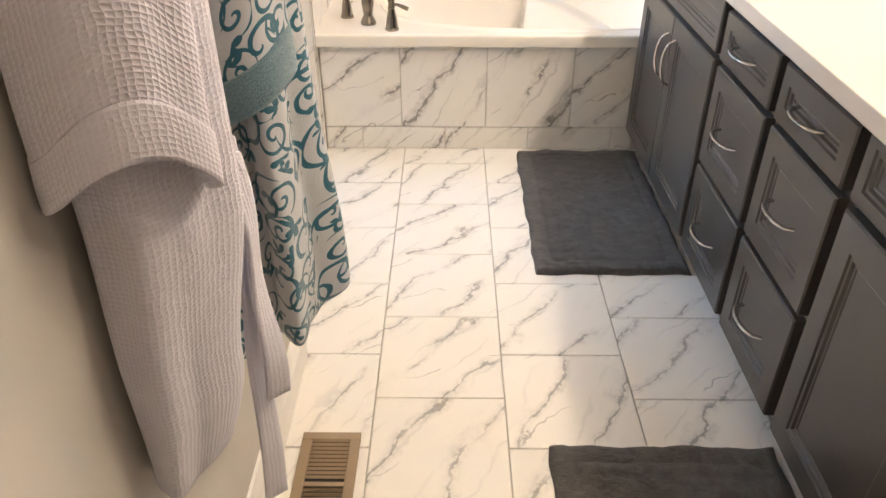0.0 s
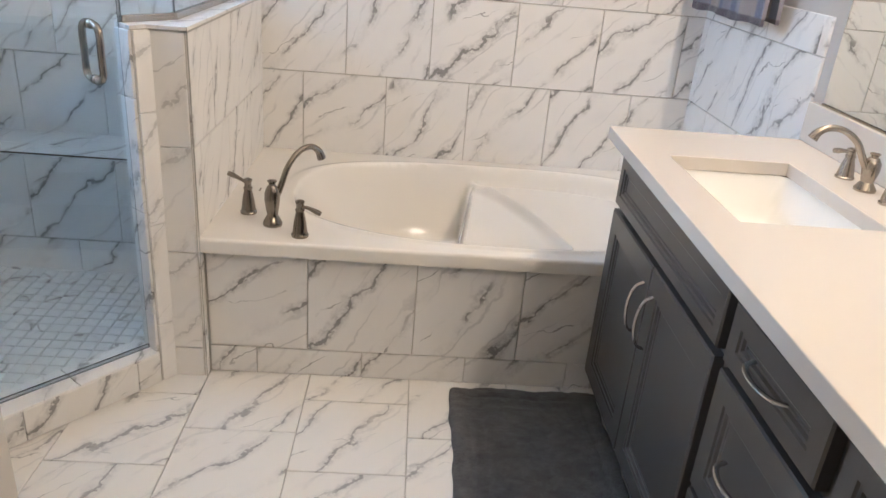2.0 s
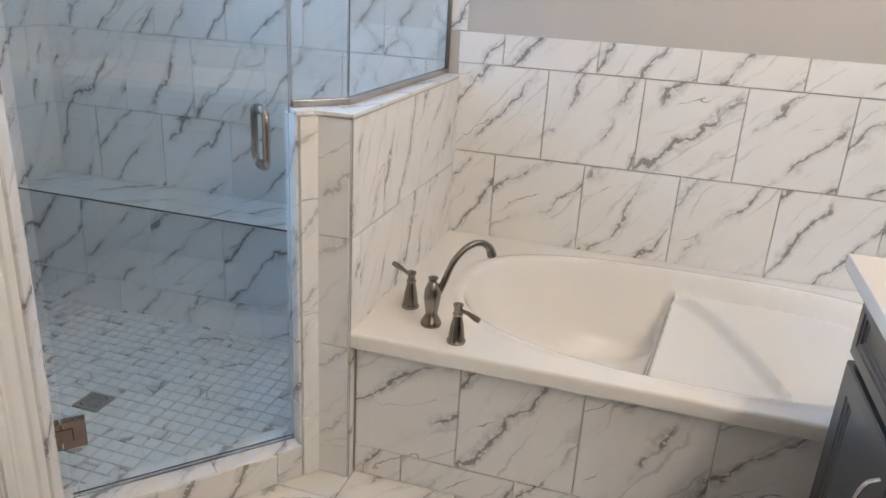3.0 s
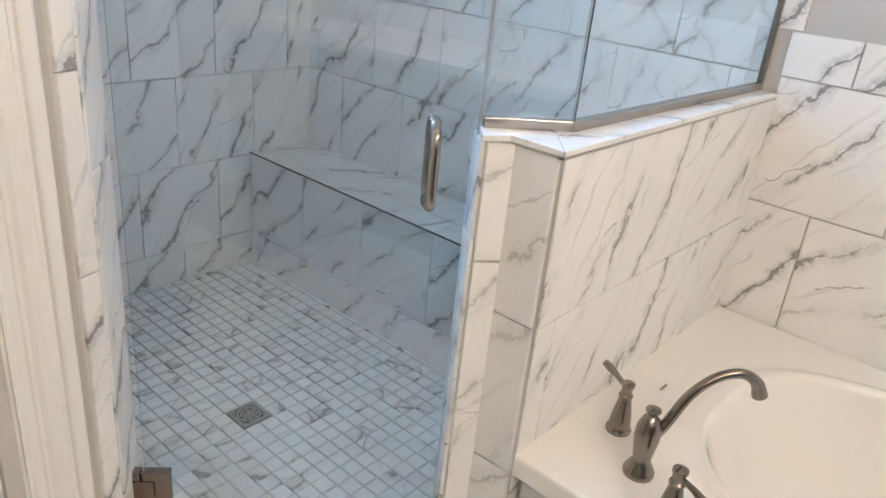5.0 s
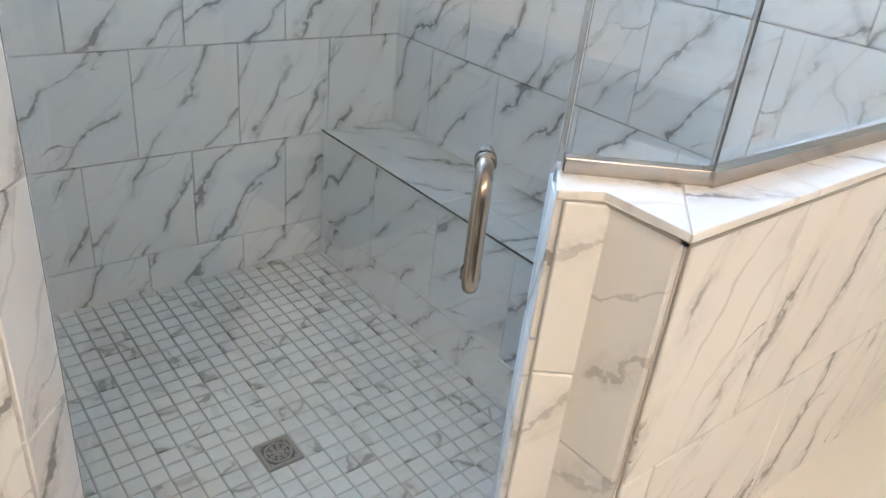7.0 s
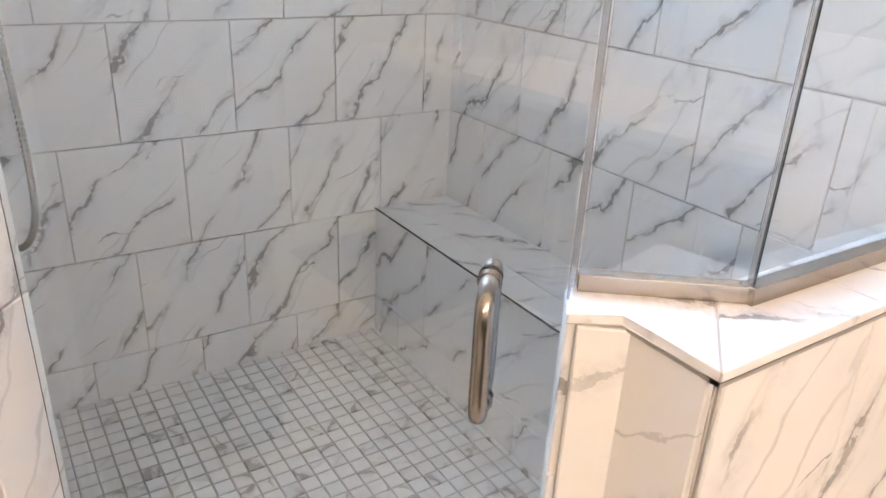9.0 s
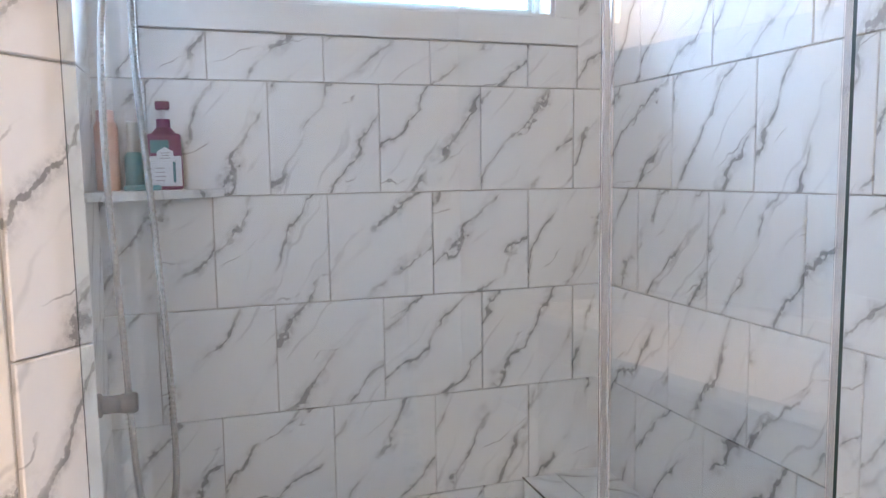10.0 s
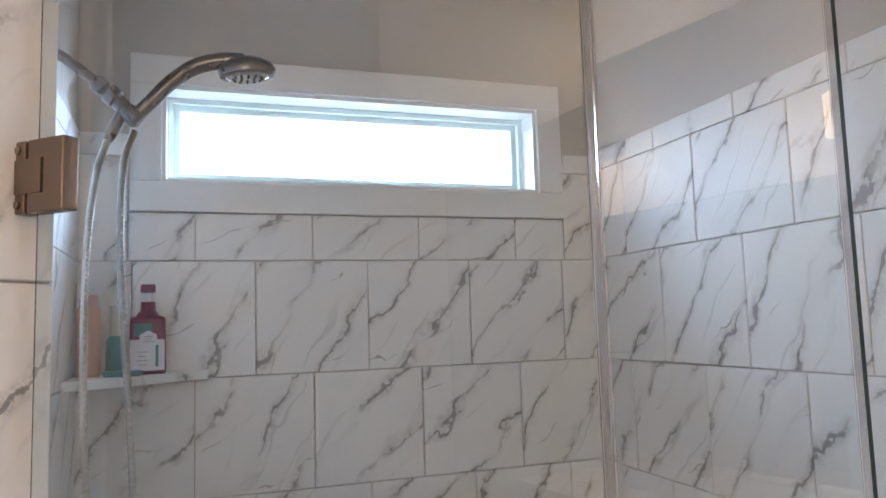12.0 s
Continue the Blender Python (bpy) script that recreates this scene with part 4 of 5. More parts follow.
def vanity_light(yc, power):
    t = thing("vanity_light", "brushed nickel bar light with three lit frosted shades", "wall lamp", "vanity lights")
    part("back_plate", box(XE - 0.024, yc - 0.34, 2.255, XE - 0.002, yc + 0.34, 2.325, 0.006, 2), M_NICKEL, t)
    for dy in (-0.25, 0, 0.25):
        part("arm", tube(smooth_path([(XE - 0.02, yc + dy, 2.29), (1.10, yc + dy, 2.295), (1.065, yc + dy, 2.285), (1.062, yc + dy, 2.262)], 5), 0.008, 12), M_NICKEL, t, "", True)
        part("socket", lathe([(0.020, 0), (0.022, 0.008), (0.012, 0.022)], 18, Matrix.Translation((1.062, yc + dy, 2.245))), M_NICKEL, t, "", True)
        sh = part("shade", lathe([(0.044, 0), (0.050, 0.002), (0.050, 0.128), (0.040, 0.136), (0.016, 0.138)], 26, Matrix.Translation((1.062, yc + dy, 2.108))), M_SHADE, t, "lit frosted glass shade", True)
        sh.visible_shadow = False
        ob = new("vanity_bulb", bpy.data.lights.new("vanity_bulb", "POINT"))
        ob.data.energy, ob.data.color, ob.data.shadow_soft_size = power, BULB_COLOR, 0.045
        ob.location = (1.062, yc + dy, 2.17)


vanity_light(1.45, BULB * 0.95)
vanity_light(3.0, BULB * 1.12)

# towel over the tub
def towel():
    t = thing("hand_towel", "grey and lavender striped towel hanging from a bar", "towel")
    k = Nodes("striped_towel")
    o = k.obj()
    y = k.n("SeparateXYZ")
    k.put(y.inputs[0], o)
    band = k.step(k.math("SINE", k.math("MULTIPLY", y.outputs[1], 62.0)), -0.2, 0.5)
    c = k.mix(band, (0.21, 0.205, 0.25), (0.12, 0.14, 0.21))
    c = k.mix(k.step(k.math("SINE", k.math("MULTIPLY", y.outputs[1], 23.0)), 0.2, 0.6), c, (0.26, 0.23, 0.22))
    hem = k.step(y.outputs[2], -0.215, -0.208, 1.0, 0.0)
    c = k.mix(hem, c, (0.09, 0.08, 0.10))
    k.bump(k.noise(o, 420.0, 2.0)[0], 0.6, 0.003)
    m = k.set(base=c, rough=0.95, sheen=0.2)
    b = bmesh.new()
    ny, rows = 40, []
    prof = [(-0.028, -0.235), (-0.030, -0.12), (-0.026, 0.05), (-0.018, 0.185), (0.0, 0.2), (0.018, 0.185), (0.026, 0.05), (0.030, -0.10), (0.028, -0.225), (0.018, -0.226), (0.012, -0.05), (0.0, 0.10), (-0.012, -0.05), (-0.018, -0.234)]
    for i in range(ny + 1):
        f = i / ny
        w = 0.006 * math.sin(f * 19) + 0.004 * math.sin(f * 41 + 1)
        rows.append([b.verts.new((x + w * (0.4 - zz) * 1.6, -0.30 + 0.60 * f + 0.01 * math.sin(zz * 9), zz + 0.004 * math.sin(f * 12))) for x, zz in prof])
    n = len(prof)
    for ra, rb in zip(rows, rows[1:]):
        for i in range(n):
            b.faces.new((ra[i], ra[(i + 1) % n], rb[(i + 1) % n], rb[i]))
    b.faces.new(rows[0]), b.faces.new(rows[-1][::-1])
    bmesh.ops.recalc_face_normals(b, faces=b.faces[:])
    ob = part("cloth", b, m, t, "", True)
    ob.location = (XE - 0.075, 4.065, 1.415)
    r = thing("towel_bar", "brushed nickel towel bar on the wall", "towel bar")
    part("bar", tube([(XE - 0.075, 3.72, 1.606), (XE - 0.075, 4.41, 1.606)], 0.008, 14), M_NICKEL, r, "", True)
    for y in (3.73, 4.40):
        part("post", tube([(XE - 0.002, y, 1.612), (XE - 0.082, y, 1.612)], 0.010, 14), M_NICKEL, r, "", True)
        part("rosette", lathe([(0.024, 0), (0.022, 0.008)], 20, Matrix.Translation((XE - 0.001, y, 1.612)) @ pose(0, 0, 0, 0, -90, 0)), M_NICKEL, r, "", True)


towel()
# ---- rugs ----
def rug_material():
    k = Nodes("dark_grey_cotton_pile")
    o = k.obj()
    big = k.noise(o, 4.0, 3.0)[0]
    mid = k.noise(o, 26.0, 5.0, 0.68, 0.6)[0]
    pile = k.noise(o, 320.0, 2.0, 0.7)[0]
    c = k.mix(k.step(mid, 0.35, 0.7), (0.050, 0.047, 0.045), (0.150, 0.140, 0.132))
    c = k.mix(k.math("MULTIPLY", big, 0.4), c, (0.095, 0.088, 0.083))
    c = k.mix(k.step(pile, 0.35, 0.75, 0.0, 0.6), c, (0.03, 0.03, 0.03))
    k.bump(k.math("ADD", pile, k.math("MULTIPLY", mid, 1.5)), 1.0, 0.010)
    return k.set(base=c, rough=0.98, sheen=0.25)


M_RUG = rug_material()


def rug(x0, y0, x1, y1, label, seed):
    """A tufted mat with a sunk border line and slightly uneven rim."""
    rng = random.Random(seed)
    b = bmesh.new()
    nx, ny = 70, 112
    w, h = x1 - x0, y1 - y0
    ph = [rng.uniform(0, 6.28) for _ in range(8)]

    def z(x, y):
        d = min(x, w - x, y, h - y)
        base = 0.020 * (1 - math.exp(-((d + 0.001) / 0.006) ** 1.2)) + 0.003
        groove = math.exp(-((d - 0.055) / 0.008) ** 2) + math.exp(-((d - 0.095) / 0.008) ** 2) * 0.7
        wav = 0.0007 * math.sin(x * 30 + ph[0] + 2 * math.sin(y * 9)) + 0.0008 * math.sin(y * 24 + ph[1] + 2 * math.sin(x * 11)) + 0.0032 * noise.noise((x * 52, y * 52, seed)) + 0.0016 * noise.noise((x * 120, y * 130, seed))
        return base - 0.006 * groove * (base > 0.012) + wav * (d > 0.004)

    g = []
    for i in range(nx + 1):
        row = []
        for j in range(ny + 1):
            x, y = w * i / nx, h * j / ny
            ex = 0.003 * math.sin(y * 21 + ph[2]) + 0.002 * math.sin(y * 55 + ph[3])
            ey = 0.003 * math.sin(x * 24 + ph[4]) + 0.002 * math.sin(x * 60 + ph[5])
            fx, fy = (2 * i / nx - 1), (2 * j / ny - 1)
            row.append(b.verts.new((x0 + x + ex * fx * fx, y0 + y + ey * fy * fy, z(x, y))))
        g.append(row)
    for i in range(nx):
        for j in range(ny):
            b.faces.new((g[i][j], g[i + 1][j], g[i + 1][j + 1], g[i][j + 1]))
    rim = [g[i][0] for i in range(nx + 1)] + [g[nx][j] for j in range(1, ny + 1)] + [g[i][ny] for i in range(nx - 1, -1, -1)] + [g[0][j] for j in range(ny - 1, 0, -1)]
    low = [b.verts.new((v.co.x, v.co.y, 0.001)) for v in rim]
    for i in range(len(rim)):
        j = (i + 1) % len(rim)
        b.faces.new((rim[j], rim[i], low[i], low[j]))
    return tagged(part("bath_mat", b, M_RUG, None, "", True), label, "bath mat", "bath mats")


rug(0.224, 2.612, 0.708, 3.470, "dark grey tufted cotton bath mat against the tub", 3)
rug(0.186, 1.060, 0.708, 1.912, "dark grey tufted cotton bath mat before the sink cabinet", 8)

# ---- floor register ----
reg = thing("floor_register", "tan metal floor register with louvres", "floor vent")
M_TAN = plain("tan_enamel", (0.30, 0.225, 0.145), 0.38)
RX0, RX1, RY0, RY1 = -0.392, -0.255, 1.652, 1.953
b = bmesh.new()
ix0, ix1 = RX0 + 0.024, RX1 - 0.024
for a in ((RX0, RY0, RX1, RY0 + 0.022), (RX0, RY1 - 0.022, RX1, RY1), (RX0, RY0 + 0.022, ix0, RY1 - 0.022), (ix1, RY0 + 0.022, RX1, RY1 - 0.022)):
    box(a[0], a[1], 0.001, a[2], a[3], 0.007, 0.0012, bm=b)
box(ix0, 1.797, 0.001, ix1, 1.808, 0.0065, bm=b)
part("frame", b, M_TAN, reg)
part("duct", box(ix0 - 0.002, RY0 + 0.02, 0.0004, ix1 + 0.002, RY1 - 0.02, 0.0012), M_BLACK, reg)
y = RY0 + 0.029
while y < RY1 - 0.024:
    if abs(y - 1.8025) > 0.012:
        bb = box(ix0, -0.0036, -0.0007, ix1, 0.0036, 0.0007)
        bb.transform(Matrix.Translation((0, y, 0.0045)) @ pose(0, 0, 0, 38 if y > 1.8 else 70))
        part("louvre", bb, M_TAN, reg)
    y += 0.0118

# ---- baseboards and the cased door ----
def moulded(name, p, q, label):
    """A baseboard along p to q (plan), standing out to the right of the way."""
    p, q = Vector(p), Vector(q)
    d = (q - p).normalized()
    n = Vector((d.y, -d.x))
    b = bmesh.new()
    prof = [(0, 0.001), (0.016, 0.001), (0.016, 0.085), (0.013, 0.092), (0.013, 0.100), (0.008, 0.112), (0.006, 0.126), (0, 0.130)]
    rows = [[b.verts.new((e.x + n.x * o, e.y + n.y * o, z)) for o, z in prof] for e in (p, q)]
    m = len(prof)
    for i in range(m):
        b.faces.new((rows[0][i], rows[1][i], rows[1][(i + 1) % m], rows[0][(i + 1) % m]))
    b.faces.new(rows[0][::-1]), b.faces.new(rows[1])
    bmesh.ops.recalc_face_normals(b, faces=b.faces[:])
    return structure(name, b, M_TRIM, label, "baseboard")


moulded("baseboard", (XL, Y0 + 0.01), (XL, YJ), "white moulded baseboard")


def casing(y0, y1, z0, z1, parent):
    """Upright moulded casing on the door wall."""
    w = y1 - y0
    b = bmesh.new()
    prof = [(0.0, 0.0), (0.0, 0.020), (0.05, 0.025), (0.20, 0.026), (0.24, 0.024), (0.27, 0.015), (0.33, 0.014), (0.37, 0.019), (0.45, 0.021), (0.58, 0.018), (0.66, 0.012), (0.72, 0.011), (0.75, 0.007), (0.90, 0.007), (0.94, 0.010), (1.0, 0.008), (1.0, 0.0)]
    rows = [[b.verts.new((XJ + 0.0005 + o, y1 - f * w, z)) for f, o in prof] for z in (z0, z1)]
    m = len(prof)
    for i in range(m):
        b.faces.new((rows[0][i], rows[0][(i + 1) % m], rows[1][(i + 1) % m], rows[1][i]))
    b.faces.new(rows[0][::-1]), b.faces.new(rows[1])
    bmesh.ops.recalc_face_normals(b, faces=b.faces[:])
    return part("casing", b, M_TRIM, parent, "white moulded door casing")


d1 = structure("door_1", box(XJ - 0.06, 2.363, 0.01, XJ - 0.025, 2.797, 2.03, 0.002), M_TRIM, "white painted narrow door, closed, beside the shower", "door")
part("jamb", box(XJ - 0.119, 2.7975, 0, XJ - 0.001, 2.8095, 2.048), M_TRIM, d1)
part("jamb", box(XJ - 0.119, 2.3605, 0, XJ - 0.001, 2.3625, 2.048), M_TRIM, d1)
casing(2.803, 2.900, 0.0, 2.10, d1)

# ---- robes on the wall ----
def cloth_uv(b, fn, nu, nv, closed=True):
    """A cloth tube or sheet from fn(u, v) in 0..1; its uv map is in metres."""
    uv = b.loops.layers.uv.new("cloth")
    g = [[b.verts.new(fn(i / nu, j / nv)) for j in range(nv + 1)] for i in range(nu if closed else nu + 1)]
    wu = [0.0]
    for i in range(nu):
        wu.append(wu[-1] + (g[(i + 1) % len(g)][nv // 2].co - g[i][nv // 2].co).length)
    wv = [0.0]
    for j in range(nv):
        wv.append(wv[-1] + (g[0][j + 1].co - g[0][j].co).length)
    for i in range(nu):
        for j in range(nv):
            k2 = (i + 1) % len(g)
            f = b.faces.new((g[i][j], g[k2][j], g[k2][j + 1], g[i][j + 1]))
            for lp, (a, c) in zip(f.loops, ((i, j), (i + 1, j), (i + 1, j + 1), (i, j + 1))):
                lp[uv].uv = (wu[a], wv[c])
    return b


def waffle(name="lavender_grey_waffle_cotton", deep=1.0):
    k = Nodes(name)
    uv = k.n("TexCoord").outputs["UV"]
    s = k.n("SeparateXYZ")
    k.put(s.inputs[0], k.vec("ADD", uv, k.vec("MULTIPLY", k.vec("SUBTRACT", k.noise(uv, 48.0, 3.0)[1], (0.5, 0.5, 0.5)), (0.008, 0.008, 0.0))))
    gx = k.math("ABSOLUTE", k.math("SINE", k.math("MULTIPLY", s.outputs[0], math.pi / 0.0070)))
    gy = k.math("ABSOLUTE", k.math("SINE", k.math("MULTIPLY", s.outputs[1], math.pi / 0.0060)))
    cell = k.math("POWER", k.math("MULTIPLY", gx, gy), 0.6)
    fuzz = k.noise(k.obj(), 380.0, 2.0)[0]
    big = k.noise(k.obj(), 7.0, 3.0)[0]
    # the hollows' shade is put into the colour too, darker where the bump sinks
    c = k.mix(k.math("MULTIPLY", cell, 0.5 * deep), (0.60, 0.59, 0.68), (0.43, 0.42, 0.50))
    c = k.mix(k.math("MULTIPLY", big, 0.25), c, (0.52, 0.505, 0.585))
    k.bump(k.math("SUBTRACT", k.math("MULTIPLY", fuzz, 0.35), k.math("MULTIPLY", cell, 0.8 * deep)), 0.6, 0.0030)
    return k.set(base=c, rough=0.95, sheen=0.3)


def scroll():
    """Cream fleece with teal scrolls and leaf marks."""
    k = Nodes("cream_fleece_with_teal_scrolls")
    uv0 = k.n("TexCoord").outputs["UV"]
    jit = k.vec("SUBTRACT", k.noise(uv0, 14.0, 2.0)[1], (0.5, 0.5, 0.5))
    uv = k.vec("ADD", uv0, k.vec("MULTIPLY", jit, (0.012, 0.012, 0.0)))

    def cells(sc, seed, rnd=0.55):
        v = k.n("TexVoronoi", dims="2D")
        v.inputs["Scale"].default_value, v.inputs["Randomness"].default_value = sc, rnd
        k.put(v.inputs["Vector"], k.vec("ADD", uv, (seed, seed * 1.7, 0)))
        d = k.vec("SUBTRACT", k.vec("ADD", uv, (seed, seed * 1.7, 0)), v.outputs["Position"])
        s = k.n("SeparateXYZ")
        k.put(s.inputs[0], d)
        r = k.vec("LENGTH", d)
        col = k.n("SeparateColor")
        k.put(col.inputs[0], v.outputs["Color"])
        return s.outputs[0], s.outputs[1], r, col.outputs[0], col.outputs[1]

    def spiral(sc, seed, turns, rmax, width):
        x, y, r, c1, c2 = cells(sc, seed)
        sgn = k.math("SUBTRACT", k.math("MULTIPLY", k.math("GREATER_THAN", c1, 0.5), 2.0), 1.0)
        th = k.math("MULTIPLY", k.math("ARCTAN2", y, x), k.math("MULTIPLY", sgn, 0.159155))
        ph = k.math("FRACT", k.math("ADD", k.math("ADD", th, k.math("MULTIPLY", r, turns)), k.math("MULTIPLY", c2, 6.0)))
        line = k.step(k.math("ABSOLUTE", k.math("SUBTRACT", ph, 0.5)), width, width + 0.07, 1.0, 0.0)
        return k.math("MULTIPLY", line, k.step(r, rmax, rmax + 0.004, 1.0, 0.0))

    def leaves(sc, seed, rmax):
        x, y, r, c1, c2 = cells(sc, seed, 0.8)
        th = k.math("ARCTAN2", y, x)
        lobes = k.math("ABSOLUTE", k.math("SINE", k.math("ADD", k.math("MULTIPLY", th, 2.5), k.math("MULTIPLY", c1, 6.0))))
        half = k.step(k.math("COSINE", k.math("ADD", th, k.math("MULTIPLY", c2, 6.0))), -0.1, 0.1)
        lim = k.math("MULTIPLY", k.math("MULTIPLY_ADD", lobes, 0.75, 0.25), rmax)
        return k.math("MULTIPLY", k.step(k.math("SUBTRACT", r, lim), 0.0, 0.003, 1.0, 0.0), half)

    a = spiral(14.5, 0.0, 48.0, 0.029, 0.11)
    l1 = leaves(17.0, 3.3, 0.019)
    a2 = spiral(11.0, 7.7, 26.0, 0.042, 0.06)
    pat = k.math("MAXIMUM", k.math("MAXIMUM", a, l1), a2)
    fuzz = k.noise(k.vec("MULTIPLY", uv0, (1, 0.4, 1)), 500.0, 3.0, 0.7)[0]
    pat = k.step(k.math("ADD", pat, k.math("MULTIPLY_ADD", fuzz, 0.5, -0.25)), 0.35, 0.65)
    ground = k.mix(k.noise(k.obj(), 9.0, 3.0)[0], (0.57, 0.585, 0.615), (0.43, 0.46, 0.505))
    teal = k.mix(fuzz, (0.007, 0.068, 0.120), (0.024, 0.145, 0.215))
    k.bump(k.math("SUBTRACT", k.math("MULTIPLY", fuzz, 0.6), pat), 0.6, 0.004)
    return k.set(base=k.mix(pat, ground, teal), rough=0.97, sheen=0.4)


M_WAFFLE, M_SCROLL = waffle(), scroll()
k = Nodes("teal_terry_band")
fz = k.noise(k.vec("MULTIPLY", k.n("TexCoord").outputs["UV"], (1, 1, 1)), 330.0, 3.0, 0.7)[0]
k.bump(fz, 0.9, 0.004)
M_BAND = k.set(base=k.mix(k.step(fz, 0.3, 0.7), (0.06, 0.135, 0.19), (0.17, 0.28, 0.34)), rough=0.97, sheen=0.5)
M_WAFFLE_PLAIN = waffle("lavender_grey_plain_cotton", 0.6)


def lerp(a, b, f):
    return a + (b - a) * f


def ramp(z, keys):
    """Linear between (z, value...) keys, given from the lowest z up."""
    if z <= keys[0][0]:
        return keys[0][1:]
    for p, q in zip(keys, keys[1:]):
        if z <= q[0]:
            f = (z - p[0]) / (q[0] - p[0])
            f = f * f * (3 - 2 * f)
            return tuple(lerp(a, c, f) for a, c in zip(p[1:], q[1:]))
    return keys[-1][1:]


def robe_tube(keys, top, hem, fold, waves, seed, nu=150, nv=90):
    """keys: z, centre x, centre y, half depth, half width."""
    def fn(u, v):
        a = 2 * math.pi * u
        zt = top
        zb = hem(a)
        z = lerp(zb, zt, v)
        cx, cy, hx, hy = ramp(z, keys)
        w = 1.0
        for n, amp, ph in waves:
            w += fold * amp * math.sin(n * a + ph + 0.9 * math.sin(z * 3.1 + seed + n)) * (1.15 - 0.5 * v)
        wr = 1 + 0.012 * noise.noise((math.cos(a) * 2 + seed, math.sin(a) * 2, z * 7))
        x, y = cx + hx * math.cos(a) * w * wr, cy + hy * math.sin(a) * w * wr
        return (max(x, XL + 0.006 + 0.003 * math.sin(9 * a)), y, z)
    return cloth_uv(bmesh.new(), fn, nu, nv)


def thick(ob, t):
    m = ob.modifiers.new("cloth", "SOLIDIFY")
    m.thickness, m.offset = t, -1.0
    return ob


def ribbon(points, width, parent, mat, turn=(0.5, 0.85, 0), name="belt"):
    pts = smooth_path(points, 10)
    n = len(pts) - 1
    t = Vector(turn).normalized()

    def fn(u, v):
        i = min(n, int(v * n + 0.5))
        tw = Matrix.Rotation(0.5 * math.sin(v * 4), 3, "Z") @ t
        return pts[i] + tw * (width * (u - 0.5)) + Vector((0.004 * math.sin(v * 9), 0, 0))
    return thick(part(name, cloth_uv(bmesh.new(), fn, 6, n, False), mat, parent, "", True), 0.006)


def waffle_robe():
    t = thing("bathrobe", "lavender-grey waffle cotton bathrobe hanging on the wall", "bathrobe", "robes on the wall")
    body = robe_tube([(0.48, -0.402, 1.405, 0.040, 0.055), (0.72, -0.378, 1.418, 0.064, 0.080), (0.95, -0.366, 1.438, 0.076, 0.088), (1.35, -0.365, 1.45, 0.072, 0.085), (1.80, -0.405, 1.45, 0.030, 0.05)],
                     1.80, lambda a: 0.558 + 0.022 * math.cos(a) + 0.012 * math.sin(2 * a + 1), 1.0, ((3, 0.07, 0.4), (5, 0.06, 2.0), (8, 0.03, 1.0)), 2.0)
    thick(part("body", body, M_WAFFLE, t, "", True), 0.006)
    keys = [(0.90, -0.360, 1.362, 0.080, 0.054), (1.05, -0.356, 1.362, 0.077, 0.055), (1.35, -0.348, 1.375, 0.074, 0.060), (1.70, -0.390, 1.42, 0.05, 0.06)]

    def hem(a):
        s = math.cos(a + 1.05)
        return 0.976 + 0.066 * max(0, s) ** 1.5 - 0.010 * max(0, -s)

    sl = robe_tube(keys, 1.72, lambda a: hem(a) + 0.052, 0.8, ((2, 0.05, 0.3), (4, 0.05, 1.2), (7, 0.025, 0.2)), 4.0)
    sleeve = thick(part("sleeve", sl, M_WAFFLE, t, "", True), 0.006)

    def cuff(u, v):
        a = 2 * math.pi * u
        z = hem(a) + 0.056 * v
        cx, cy, hx, hy = ramp(z, keys)
        w = 1.045 + 0.8 * sum(amp * math.sin(n * a + ph + 0.9 * math.sin(z * 3.1 + 4.0 + n)) for n, amp, ph in ((2, 0.05, 0.3), (4, 0.05, 1.2))) + 0.01 * math.sin(math.pi * v)
        return (max(cx + hx * math.cos(a) * w, XL + 0.004), cy + hy * math.sin(a) * w, z)
    thick(part("cuff", cloth_uv(bmesh.new(), cuff, 120, 10), M_WAFFLE_PLAIN, sleeve, "", True), 0.009)
    ribbon([(-0.298, 1.47, 0.97), (-0.292, 1.485, 0.85), (-0.292, 1.49, 0.72), (-0.294, 1.495, 0.585)], 0.036, t, M_WAFFLE_PLAIN)
    ribbon([(-0.308, 1.49, 0.98), (-0.310, 1.50, 0.80), (-0.318, 1.50, 0.62), (-0.326, 1.50, 0.36)], 0.036, t, M_WAFFLE_PLAIN)
    ribbon([(-0.312, 1.51, 0.80), (-0.306, 1.515, 0.72), (-0.304, 1.525, 0.615), (-0.319, 1.53, 0.60), (-0.326, 1.53, 0.70)], 0.014, t, M_WAFFLE, name="belt_loop")


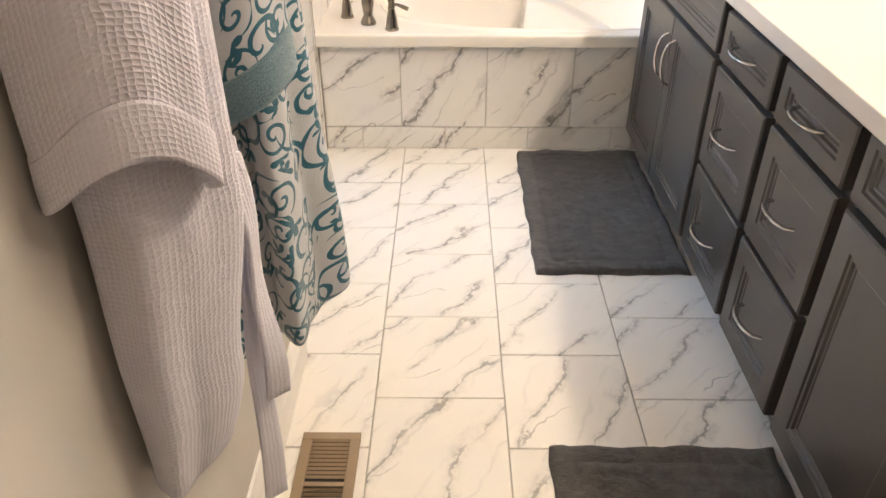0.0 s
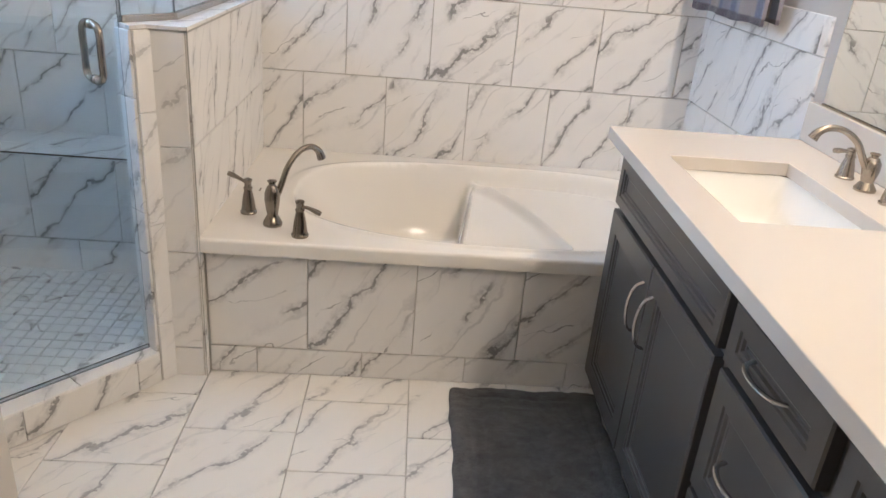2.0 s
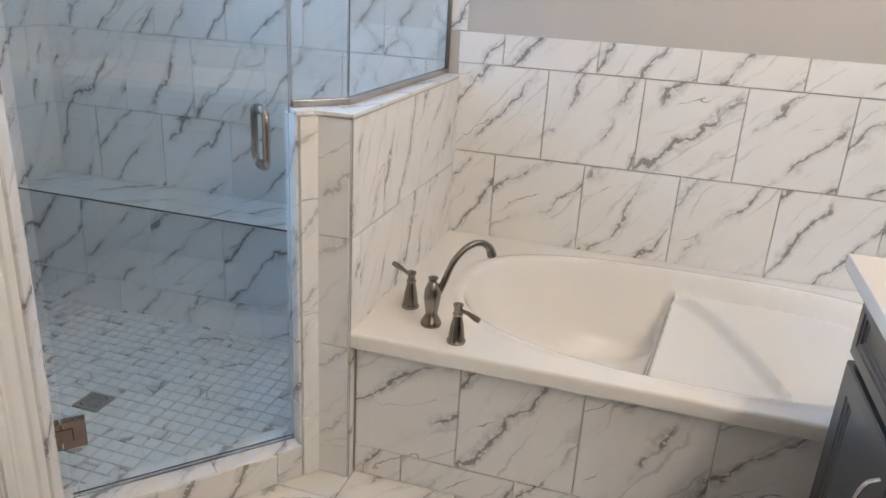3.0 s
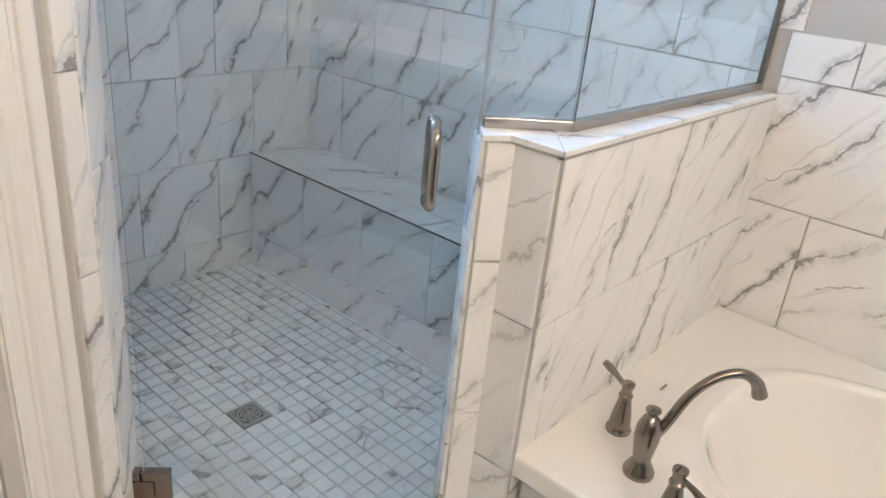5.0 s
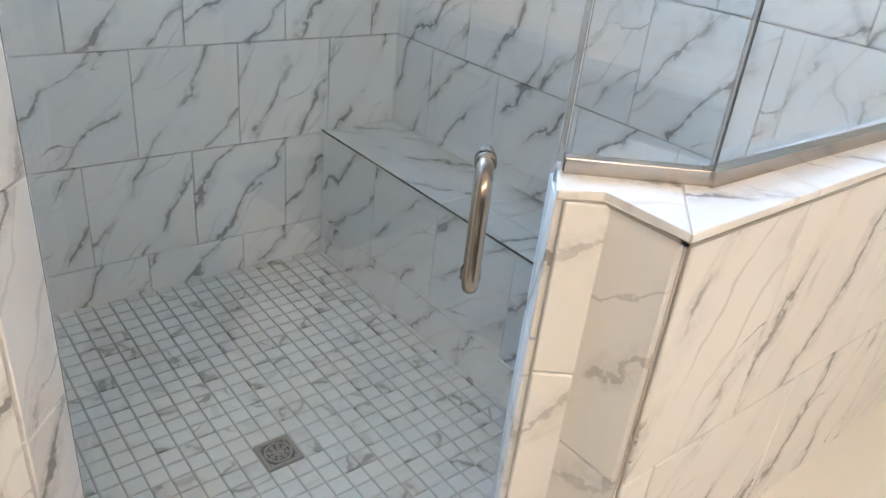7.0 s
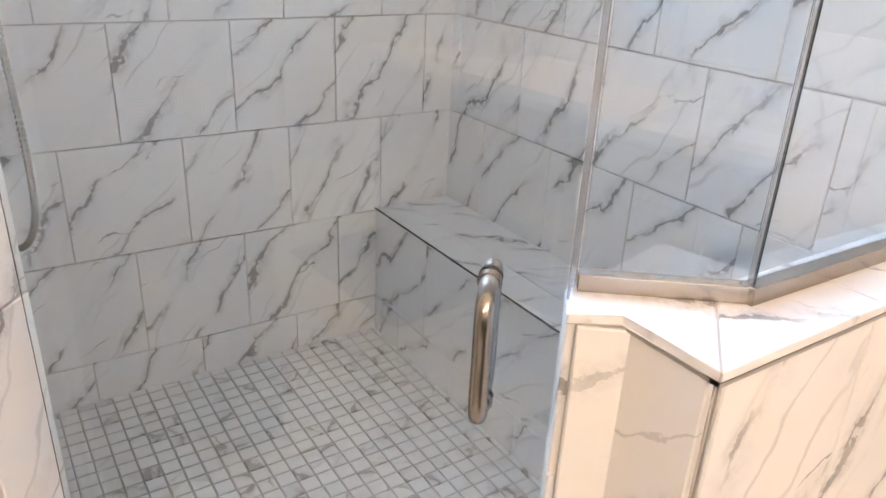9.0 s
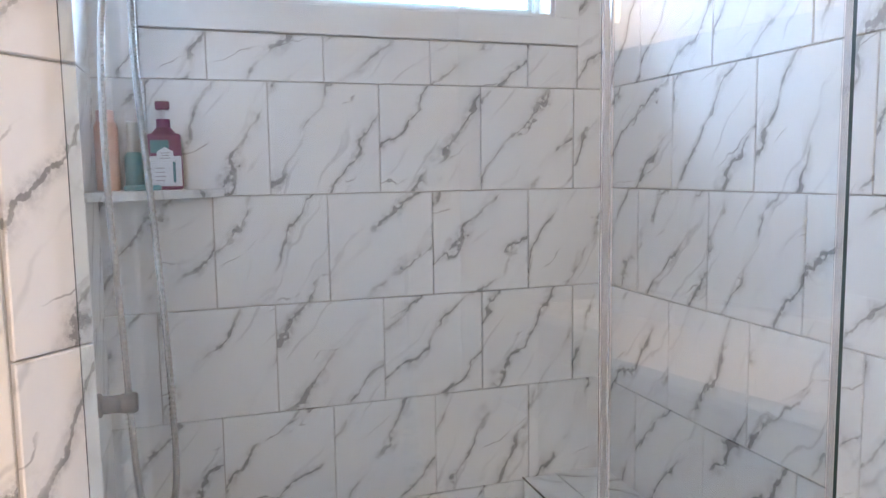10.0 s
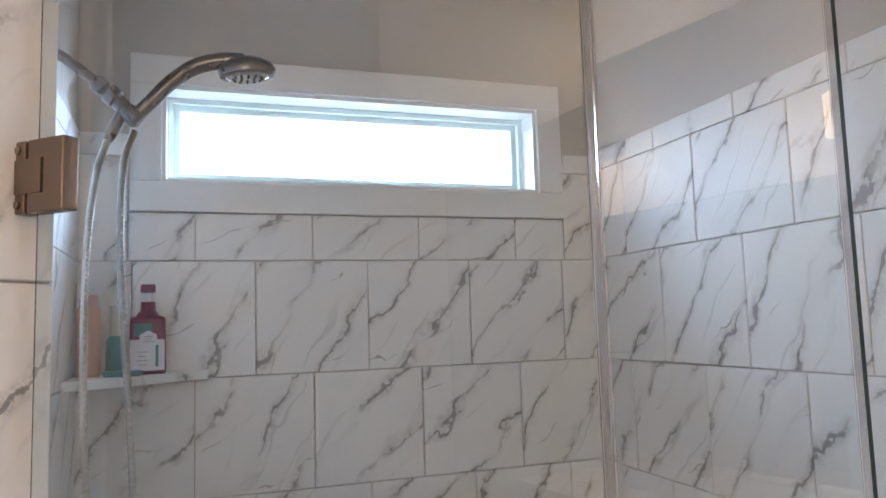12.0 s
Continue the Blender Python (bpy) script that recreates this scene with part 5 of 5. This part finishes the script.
def scroll_robe():
    t = thing("bathrobe", "cream fleece bathrobe with teal scroll pattern hanging on the wall", "bathrobe", "robes on the wall")
    body = robe_tube([(0.42, -0.355, 1.838, 0.088, 0.110), (0.60, -0.352, 1.838, 0.088, 0.120), (0.95, -0.362, 1.832, 0.079, 0.115), (1.35, -0.365, 1.84, 0.075, 0.11), (1.80, -0.41, 1.80, 0.03, 0.05)],
                     1.80, lambda a: 0.505 - 0.055 * math.cos(a + 2.2) + 0.014 * math.sin(3 * a), 1.0, ((3, 0.07, 2.6), (6, 0.20, 0.9), (11, 0.06, 1.0)), 7.0, 260)
    thick(part("body", body, M_SCROLL, t, "", True), 0.010)
    keys = [(0.88, -0.330, 1.738, 0.062, 0.052), (1.05, -0.338, 1.738, 0.062, 0.055), (1.35, -0.352, 1.745, 0.062, 0.06), (1.75, -0.40, 1.76, 0.03, 0.05)]
    sl = robe_tube(keys, 1.75, lambda a: 0.990 + 0.034 * math.cos(a) + 0.014 * math.sin(a), 0.8, ((2, 0.05, 1.0), (4, 0.06, 0.2)), 11.0)
    sleeve = thick(part("sleeve", sl, M_SCROLL, t, "", True), 0.010)

    def cuff(u, v):
        a = 2 * math.pi * u
        z = 0.936 + 0.034 * math.cos(a) + 0.014 * math.sin(a) + 0.062 * v
        cx, cy, hx, hy = ramp(z, keys)
        w = 1.07 + 0.03 * math.sin(2 * a + 1) + 0.03 * math.sin(4 * a) + 0.02 * math.sin(math.pi * v)
        return (cx + hx * math.cos(a) * w, cy + hy * math.sin(a) * w, z)
    thick(part("cuff", cloth_uv(bmesh.new(), cuff, 120, 10), M_BAND, sleeve, "teal terry cuff", True), 0.010)


waffle_robe()
scroll_robe()

# ---- floor tiles, last ----
FP, FQ = 0.325, 0.326
for c in range(-4, 4):
    xa = -0.232 + c * FP
    off = 2.075 if c % 2 == 0 else 2.239
    for r in range(-9, 6):
        ya = off + r * FQ
        x0, x1, y0, y1 = max(xa, XJ - 0.1), min(xa + FP, 0.735), max(ya, Y0), min(ya + FQ, 3.522)
        if y1 <= y0 or x1 <= x0:
            continue
        if x0 < XL - 0.01:
            if x1 <= XL + 0.001:
                y0 = max(y0, YJ)
            elif y1 < YJ:
                x0 = XL
        if y1 - y0 < 0.01 or x1 - x0 < 0.01:
            continue
        if (Vector((x1, y0)) - B).dot(DN) > 0.10:
            continue
        tile_at(floor, (0, 0, -0.008), ux, uy, x0, x1, y0, y1, 0.008, M_FLOOR, 0.0028)
